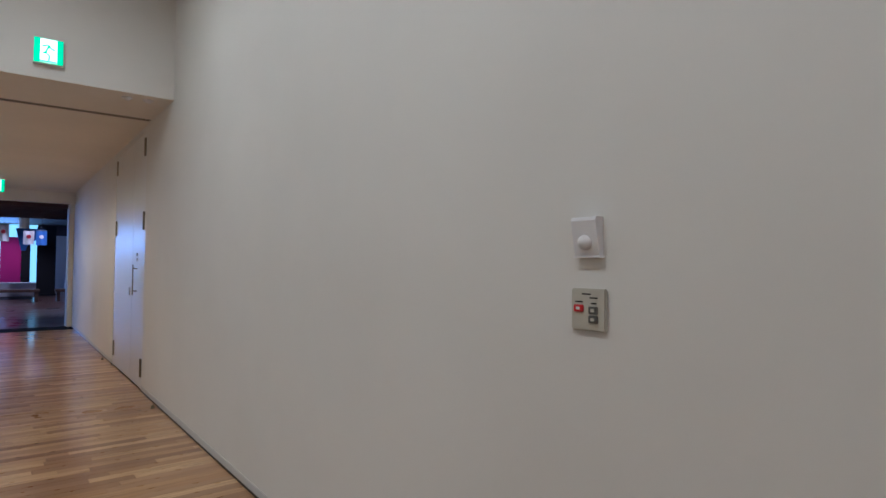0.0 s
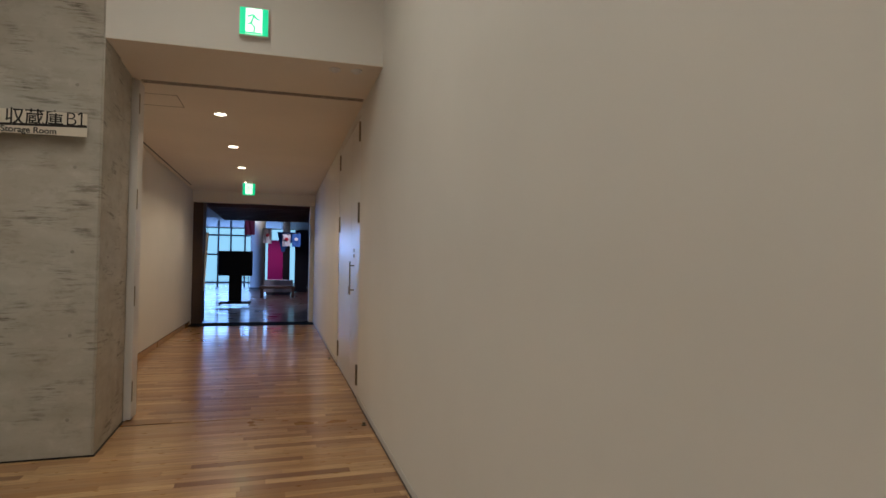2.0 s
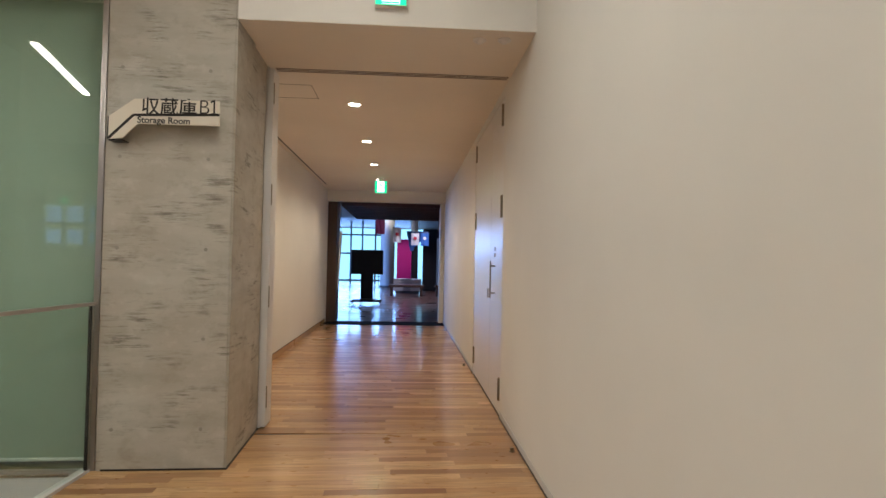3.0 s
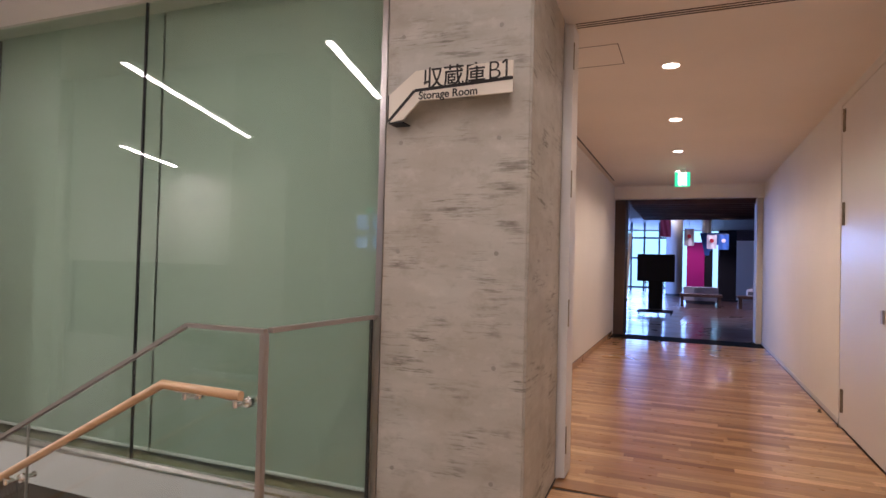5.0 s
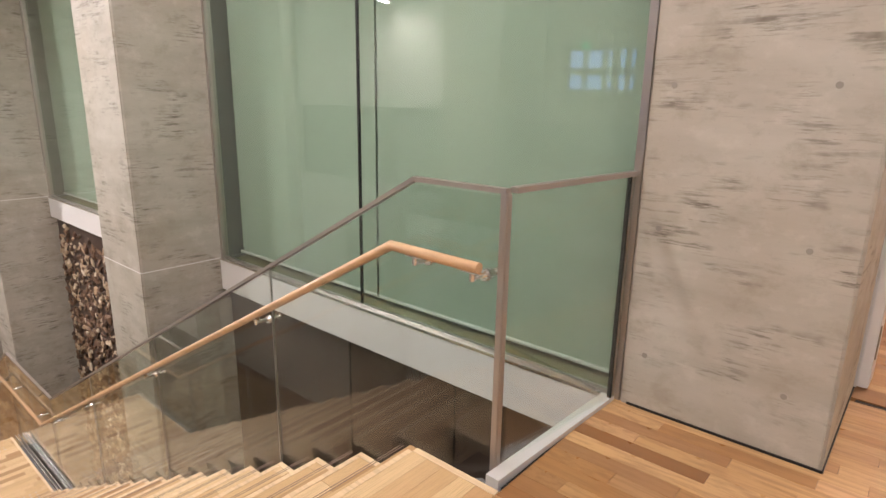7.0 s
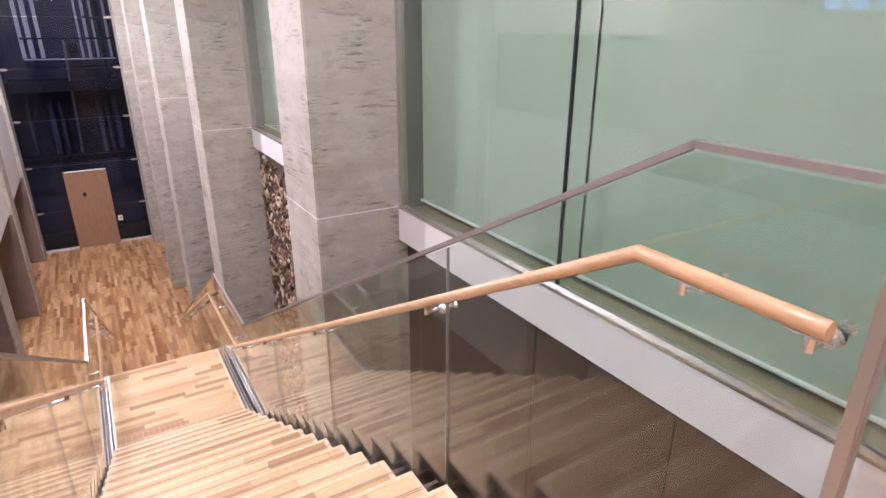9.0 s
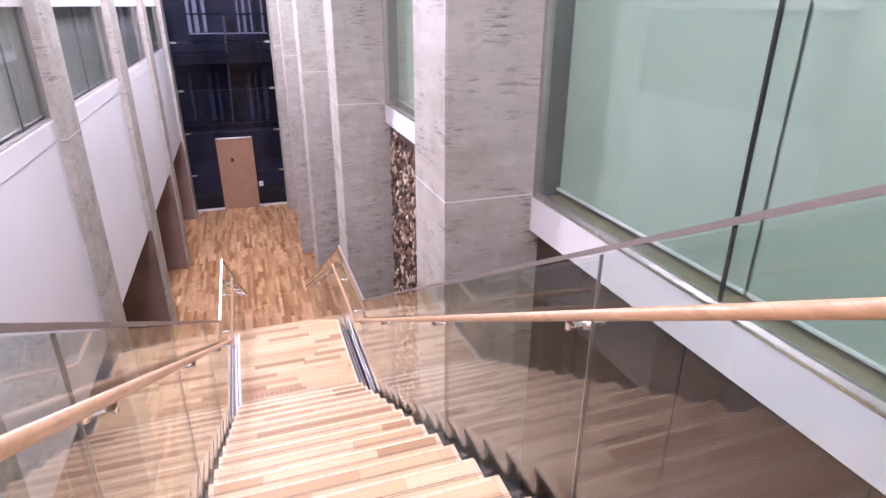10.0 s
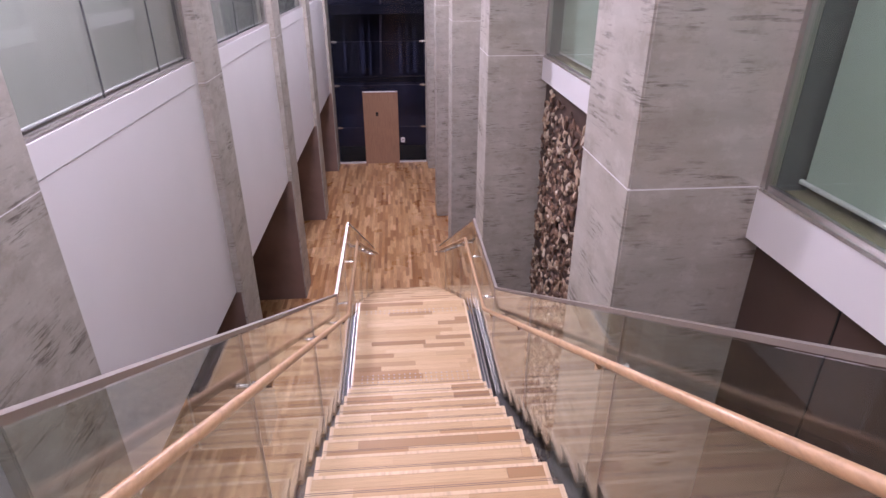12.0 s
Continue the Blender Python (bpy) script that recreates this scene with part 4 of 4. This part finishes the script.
for name, y, z, w, h, mat in (("red_button", 0.03, 0.003, 0.032, 0.02, paint("red button", (0.62, 0.03, 0.04), 0.3, 0.0)), ("grey_button", -0.02, -0.001, 0.03, 0.021, paint("grey button", (0.12, 0.115, 0.105), 0.4, 0.0)),
                              ("grey_button", -0.02, -0.026, 0.03, 0.021, paint("grey key", (0.12, 0.115, 0.105), 0.4, 0.0))):
    bm = bmesh.new()
    bx(bm, -0.018, -0.01, y - w / 2, y + w / 2, z - h / 2, z + h / 2, 0.002)
    b = part(name, bm, mat, sw)
    part("key_mark", boxes((-0.0188, -0.018, y - w * 0.2, y + w * 0.2, z - h * 0.2, z + h * 0.2)), BEIGE if name == "grey_button" else PANEL, b)
for y, z, w in ((0.005, 0.043, 0.03), (0.03, 0.021, 0.026), (-0.02, 0.033, 0.026), (-0.02, 0.018, 0.018)):
    part("caption_bar", boxes((-0.0128, -0.0118, y - w / 2, y + w / 2, z - 0.002, z + 0.002)), INK, sw)
se = thing("wall_sensor", HALL, "white wall sensor box with a round dome", "sensor", "", (CW, -5.035, 1.538))
bm = bmesh.new()
prism(bm, [(-0.016, -0.056), (0.0, -0.056), (0.0, 0.05), (-0.03, 0.05), (-0.034, 0.04)], -0.042, 0.042)
part("box", bm, PANEL, se)
bm = bmesh.new()
bmesh.ops.create_uvsphere(bm, u_segments=20, v_segments=12, radius=0.021, matrix=Matrix.Translation((-0.024, 0.0, -0.02)))
part("dome", bm, PANEL, se, smooth=True)
part("base_lip", boxes((-0.02, 0.0, -0.048, 0.044, -0.062, -0.056)), PANEL, se)

# ---- things in the far hall ----
MAGENTA = paint("magenta panel", (0.62, 0.02, 0.2), 0.5, 0.05)
NAVY = paint("black fabric", (0.012, 0.012, 0.016), 0.7, 0.1)
BLUE = paint("blue banner cloth", (0.05, 0.18, 0.55), 0.7, 0.05)
PALEB = paint("white banner cloth", (0.75, 0.76, 0.78), 0.7, 0.03)
GREYB = paint("grey mullion", (0.15, 0.17, 0.2), 0.5, 0.05)
RED = paint("red print", (0.5, 0.04, 0.06), 0.6, 0.0)

tv = thing("monitor_stand", HALL, "black monitor on a wheeled floor stand", "monitor", "", (-0.13, 15.6, 0))
bm = bmesh.new()
bx(bm, -0.53, 0.53, -0.04, 0.04, 0.98, 1.80, 0.01)
part("screen", bm, BLACK, tv)
part("glass", boxes((-0.51, 0.51, -0.043, -0.0405, 1.0, 1.78)), BLACKSTEEL, tv)
part("column", boxes((-0.2, 0.2, 0.0, 0.08, 0.16, 1.0)), BLACK, tv)
for y in (-0.28, 0.28):
    part("base_bar", boxes((-0.5, 0.5, y - 0.03, y + 0.03, 0.07, 0.12)), BLACK, tv)
part("cross_bar", boxes((-0.22, 0.22, -0.28, 0.28, 0.1, 0.16)), BLACK, tv)
for x in (-0.45, 0.45):
    for y in (-0.28, 0.28):
        bm = bmesh.new()
        cyl(bm, (x - 0.015, y, 0.035), (x + 0.015, y, 0.035), 0.035, seg=12)
        part("castor", bm, BLACK, tv)

win = tagged(thing("window_1", HALL, "tall glazed window wall with bluish daylight", "window"), kind="structure")
for x in (-5.2, -3.7, -2.25, -1.55, -0.75, -0.3):
    part("mullion", boxes((x - 0.05, x + 0.05, 31.9, 32.05, 0.0, 4.0)), GREYB, win)
for z in (0.25, 1.9, 3.05):
    part("transom", boxes((-9, 0.2, 31.95, 32.05, z - 0.05, z + 0.05)), GREYB, win)

for x, y, r in ((0.1, 29.0, 0.4), (1.62, 30.0, 0.22)):
    c = thing("round_column", HALL, "smooth pale round column", "column", "round columns", (x, y, 0))
    bm = bmesh.new()
    cyl(bm, (0, 0, 0), (0, 0, 4.0), r, seg=32)
    part("shaft", bm, PALEB, c, smooth=True)
    bm = bmesh.new()
    cyl(bm, (0, 0, 0), (0, 0, 0.08), r + 0.03, seg=32)
    part("base", bm, GREYB, c, smooth=True)

pan = thing("magenta_panel", HALL, "tall magenta display panel with a dark side", "display panel", "", (1.0, 25.0, 0))
bm = bmesh.new()
bx(bm, -0.3, 0.42, -0.1, 0.1, 0.05, 2.55, 0.01)
part("board", bm, MAGENTA, pan)
part("side", boxes((0.425, 0.75, -0.02, 0.1, 0.05, 2.3)), NAVY, pan)
part("plinth", boxes((-0.33, 0.8, -0.2, 0.2, 0, 0.05)), NAVY, pan)
dark = thing("black_panel", HALL, "tall black display panel", "display panel", "", (2.35, 25.5, 0))
bm = bmesh.new()
bx(bm, -0.35, 0.35, -0.15, 0.15, 0.0, 3.1, 0.02)
part("board", bm, NAVY, dark)
part("foot", boxes((-0.45, 0.45, -0.3, 0.3, 0, 0.06)), NAVY, dark)

bench = thing("bench", HALL, "low dark wooden bench with pale cushions", "bench", "", (1.2, 20.5, 0))
bm = bmesh.new()
bx(bm, -0.72, 0.72, -0.35, 0.35, 0.36, 0.46, 0.01)
part("seat", bm, BROWN, bench)
for x in (-0.62, 0.62):
    for y in (-0.28, 0.28):
        part("leg", boxes((x - 0.05, x + 0.05, y - 0.05, y + 0.05, 0, 0.36)), BROWN, bench)
box_ = thing("display_case", HALL, "white low display case behind the bench", "display case", "", (1.25, 22.5, 0))
bm = bmesh.new()
bx(bm, -0.65, 0.62, -0.3, 0.3, 0.12, 0.66, 0.015)
part("body", bm, PALEB, box_)
part("plinth", boxes((-0.55, 0.52, -0.25, 0.25, 0.0, 0.12)), GREYB, box_)
bench2 = thing("bench", HALL, "low dark wooden bench beside a black panel", "bench", "", (3.1, 20.5, 0))
bm = bmesh.new()
bx(bm, -0.7, 0.7, -0.35, 0.35, 0.36, 0.46, 0.01)
part("seat", bm, BROWN, bench2)
for x in (-0.6, 0.6):
    part("leg", boxes((x - 0.05, x + 0.05, -0.3, 0.3, 0, 0.36)), BROWN, bench2)
for x, w in ((2.85, 0.14), (3.2, 0.1)):
    b = thing("leaflet_box", HALL, "small white leaflet box on a bench", "box", "leaflet boxes", (x, 20.5, 0.46))
    bm = bmesh.new()
    bx(bm, -w, w, -0.1, 0.1, 0, 0.24, 0.01)
    part("body", bm, PALEB, b)
    part("front", boxes((-w * 0.8, w * 0.8, -0.104, -0.1, 0.03, 0.16)), GREYB, b)

for x, y, z, w, h, mat in ((0.78, 19.5, 2.5, 0.33, 0.6, PALEB), (1.52, 19.8, 2.36, 0.32, 0.5, PALEB), (1.92, 20.2, 2.38, 0.34, 0.55, BLUE), (-0.3, 28.0, 3.4, 0.5, 0.95, RED)):
    b = thing("hanging_banner", HALL, "small hanging cloth banner with a printed crest", "banner", "banners", (x, y, z))
    bm = bmesh.new()
    bmesh.ops.create_grid(bm, x_segments=8, y_segments=8, size=0.5, matrix=pose(0, 0, 0, 90) @ Matrix.Diagonal((w, h, 1, 1)))
    for v in bm.verts:
        v.co.y += 0.012 * math.sin(v.co.x * 26 + v.co.z * 5)
    bmesh.ops.solidify(bm, geom=bm.faces[:], thickness=0.004)
    part("cloth", bm, mat, b)
    if mat is not RED:
        bm = bmesh.new()
        cyl(bm, (0, -0.03, 0.04), (0, -0.024, 0.04), 0.07, seg=20)
        part("crest", bm, RED if mat is PALEB else PALEB, b, "plain round printed mark")
    bm = bmesh.new()
    cyl(bm, (-w / 2, 0, h / 2), (w / 2, 0, h / 2), 0.012, seg=8)
    part("rod", bm, GREYB, b)
    part("cord", boxes((-0.004, 0.004, -0.004, 0.004, h / 2, 3.9 - z)), GREYB, b)
flag = thing("banner_tail", HALL, "slanted blue hanging cloth", "banner", "", (1.45, 21.0, 2.0))
bm = bmesh.new()
prism(bm, [(-0.3, 0.75), (0.62, 0.75), (0.62, 0.6), (0.05, 0.05), (0.02, -0.1), (-0.12, -0.1)], -0.01, 0.01)
part("cloth", bm, BLUE, flag)

for x, y in ((0.45, 28.3), (0.9, 29.5), (2.0, 26.8), (2.75, 29.0), (-0.11, 28.4)):
    downlight(x, y, 3.9, 0, WARM, 0.13)
for k in range(11):
    y = 9.9 + 0.42 * k
    s = tagged(mesh("ceiling_slat", boxes((-0.4, CW + 1.0, y, y + 0.09, 2.72, 2.8)), DARK), "dark ceiling slat", "ceiling slat", "ceiling slats")
roll = thing("hanging_cover", HALL, "pale narrow hanging cover beside the dark jamb", "cover", "", (-0.4, 9.57, 0))
bm = bmesh.new()
cyl(bm, (0.0, 0.0, 0.75), (0.05, 0.0, 2.1), 0.012, 0.035, seg=10)
part("cover", bm, PALEB, roll)
part("weight", cyl(bmesh.new(), (0.0, 0.0, 0.7), (0.0, 0.0, 0.76), 0.02, seg=10), GREYB, roll)
part("cord", cyl(bmesh.new(), (0.05, 0.0, 2.08), (0.05, 0.0, 2.8), 0.005, seg=6), GREYB, roll)
for x in (-0.9, -0.2):
    r = thing("window_rail", HALL, "thin steel rail before the window", "rail", "window rails", (x, 30.5, 0))
    for z in (0.55, 0.9):
        bm = bmesh.new()
        cyl(bm, (-0.5, 0, z), (0.5, 0, z), 0.02, seg=8)
        part("bar", bm, GREYB, r)
    for dx in (-0.45, 0.45):
        part("post", boxes((dx - 0.02, dx + 0.02, -0.02, 0.02, 0, 0.92)), GREYB, r)

# ---- stone relief on the lower wall of the second bay ----
STONE = Nodes("mixed brown stone chips")
_i, _g = STONE.add("ObjectInfo"), STONE.add("NewGeometry")
_a = STONE.add("Math", operation="ADD")
STONE.link(_i.outputs["Random"], _a.inputs[0])
STONE.link(_g.outputs["Random Per Island"], _a.inputs[1])
_f = STONE.add("Math", operation="FRACT")
STONE.link(_a.outputs[0], _f.inputs[0])
STONE.set(STONE.mix(0.18, STONE.ramp(_f.outputs[0], (0.0, (0.045, 0.025, 0.018)), (0.4, (0.15, 0.08, 0.052)), (0.6, (0.27, 0.16, 0.105)), (0.78, (0.54, 0.41, 0.28)), (1.0, (0.75, 0.65, 0.52))), STONE.ramp(STONE.noise(STONE.coords(), 25, 4), (0.3, (0.06, 0.04, 0.03)), (0.7, (0.4, 0.29, 0.2)))), 0.6)
STONE = STONE.mat
rng = random.Random(5)
chips = []
for k in range(6):
    bm = bmesh.new()
    bmesh.ops.create_icosphere(bm, subdivisions=1, radius=1)
    for v in bm.verts:
        v.co *= rng.uniform(0.7, 1.15)
    bm.verts.ensure_lookup_table()
    me = bpy.data.meshes.new("stone")
    bm.to_mesh(me)
    bm.free()
    me.materials.append(STONE)
    chips.append(me)
relief = thing("stone_relief", ATRIUM, "relief of brown stone chips on the dark lower wall", "wall relief")
part("backing", boxes((BAY - PITCH + 0.01, BAY - COL_W - 0.01, LOWER_Y - 0.011, LOWER_Y - 0.001, LOW, -0.38)), BROWN, relief)
verts, faces, count = [], [], 0
for k in range(4200):
    x = rng.uniform(BAY - PITCH + 0.05, BAY - COL_W - 0.05)
    z = rng.uniform(LOW, -0.45)
    if rng.random() > min(1.0, 0.18 + (-0.45 - z) / 1.1):
        continue
    m = pose(x, LOWER_Y - 0.017 - rng.uniform(0, 0.025), z, rng.uniform(-20, 20), rng.uniform(0, 180), rng.uniform(-20, 20)) @ Matrix.Diagonal((rng.uniform(0.02, 0.046), rng.uniform(0.014, 0.034), rng.uniform(0.04, 0.1), 1))
    if x < BAY - PITCH + 1.1 and z > -4.2 and count < 300:
        count += 1
        ob = new("stone", rng.choice(chips))
        ob.parent = relief
        ob.matrix_local = m
        continue
    src, base = rng.choice(chips), len(verts)
    verts += [tuple(m @ v.co) for v in src.vertices]
    faces += [tuple(base + i for i in p.vertices) for p in src.polygons]
me = bpy.data.meshes.new("rubble")
me.from_pydata(verts, [], faces)
me.materials.append(STONE)
ob = new("rubble", me)
ob.parent = relief
ob["kind"] = "stuff"

# ---- floor strips ----
def floor_strips(name, frame_, x0, x1, y0, y1, z, near, label, strip=0.083, skip=None):
    """Oak strips along x; those in the stretch near = (y0, y1) are parts, the rest one mesh."""
    rng = random.Random(len(name))
    root = tagged(thing(name, frame_, label, "floor"), kind="structure")
    unit = bpy.data.meshes.new("strip")
    g = 0.0007
    corners = [(0, -strip / 2 + g, -0.02), (1, -strip / 2 + g, -0.02), (1, strip / 2 - g, -0.02), (0, strip / 2 - g, -0.02)]
    corners += [(a, b, 0.0) for a, b, _ in corners]
    quads = [(3, 2, 1, 0), (4, 5, 6, 7), (0, 1, 5, 4), (1, 2, 6, 5), (2, 3, 7, 6), (3, 0, 4, 7)]
    unit.from_pydata(corners, [], quads)
    unit.materials.append(FLOORWOOD)
    verts, faces, count = [], [], 0
    y = y0 + strip / 2
    while y < y1:
        x = x0 - rng.uniform(0, 0.6)
        while x < x1:
            l = rng.choice((0.45, 0.6, 0.75, 0.9, 1.1))
            a, b = max(x, x0), min(x + l, x1)
            x += l
            if b - a < 0.03:
                continue
            dz = rng.uniform(-0.0004, 0.0004)
            if near and near[0] < y < near[1] and count < 300:
                count += 1
                ob = new("strip", unit)
                ob.parent = root
                ob.location, ob.scale = (a + g, y, z + dz), (b - a - 2 * g, 1, 1)
                continue
            base = len(verts)
            verts += [(a + g + (b - a - 2 * g) * p, y + q, z + r + dz) for p, q, r in corners]
            faces += [tuple(base + i for i in f) for f in quads]
        y += strip
    me = bpy.data.meshes.new("strips")
    me.from_pydata(verts, [], faces)
    me.materials.append(FLOORWOOD)
    ob = new("strips", me)
    ob.parent = root
    ob["kind"] = "stuff"


floor_strips("floor_hall", ATRIUM, EDGE + 0.002, CW + 0.5, -12.5, 0.80, 0.0, (-4.2, 0.8), "glossy oak strip floor of the upper hall")
floor_strips("floor_hall_west", ATRIUM, -10, EDGE, -13, WALL_L - 0.4, 0.0, None, "oak strip floor of the hall beside the stair")
floor_strips("floor_corridor", HALL, -0.66, CW, 0.825, 9.41, 0.0, (0.8, 6.4), "glossy oak strip floor of the corridor")
floor_strips("floor_lower", ATRIUM, END, -0.6, -6.1, 0.33, LOW, (-3.2, -2.6), "oak strip floor of the lower hall")
built("floor_joint", HALL, boxes((0.0, CW, 0.80, 0.835, -0.03, -0.006)), BLACK, "dark expansion joint in the floor", "floor joint")
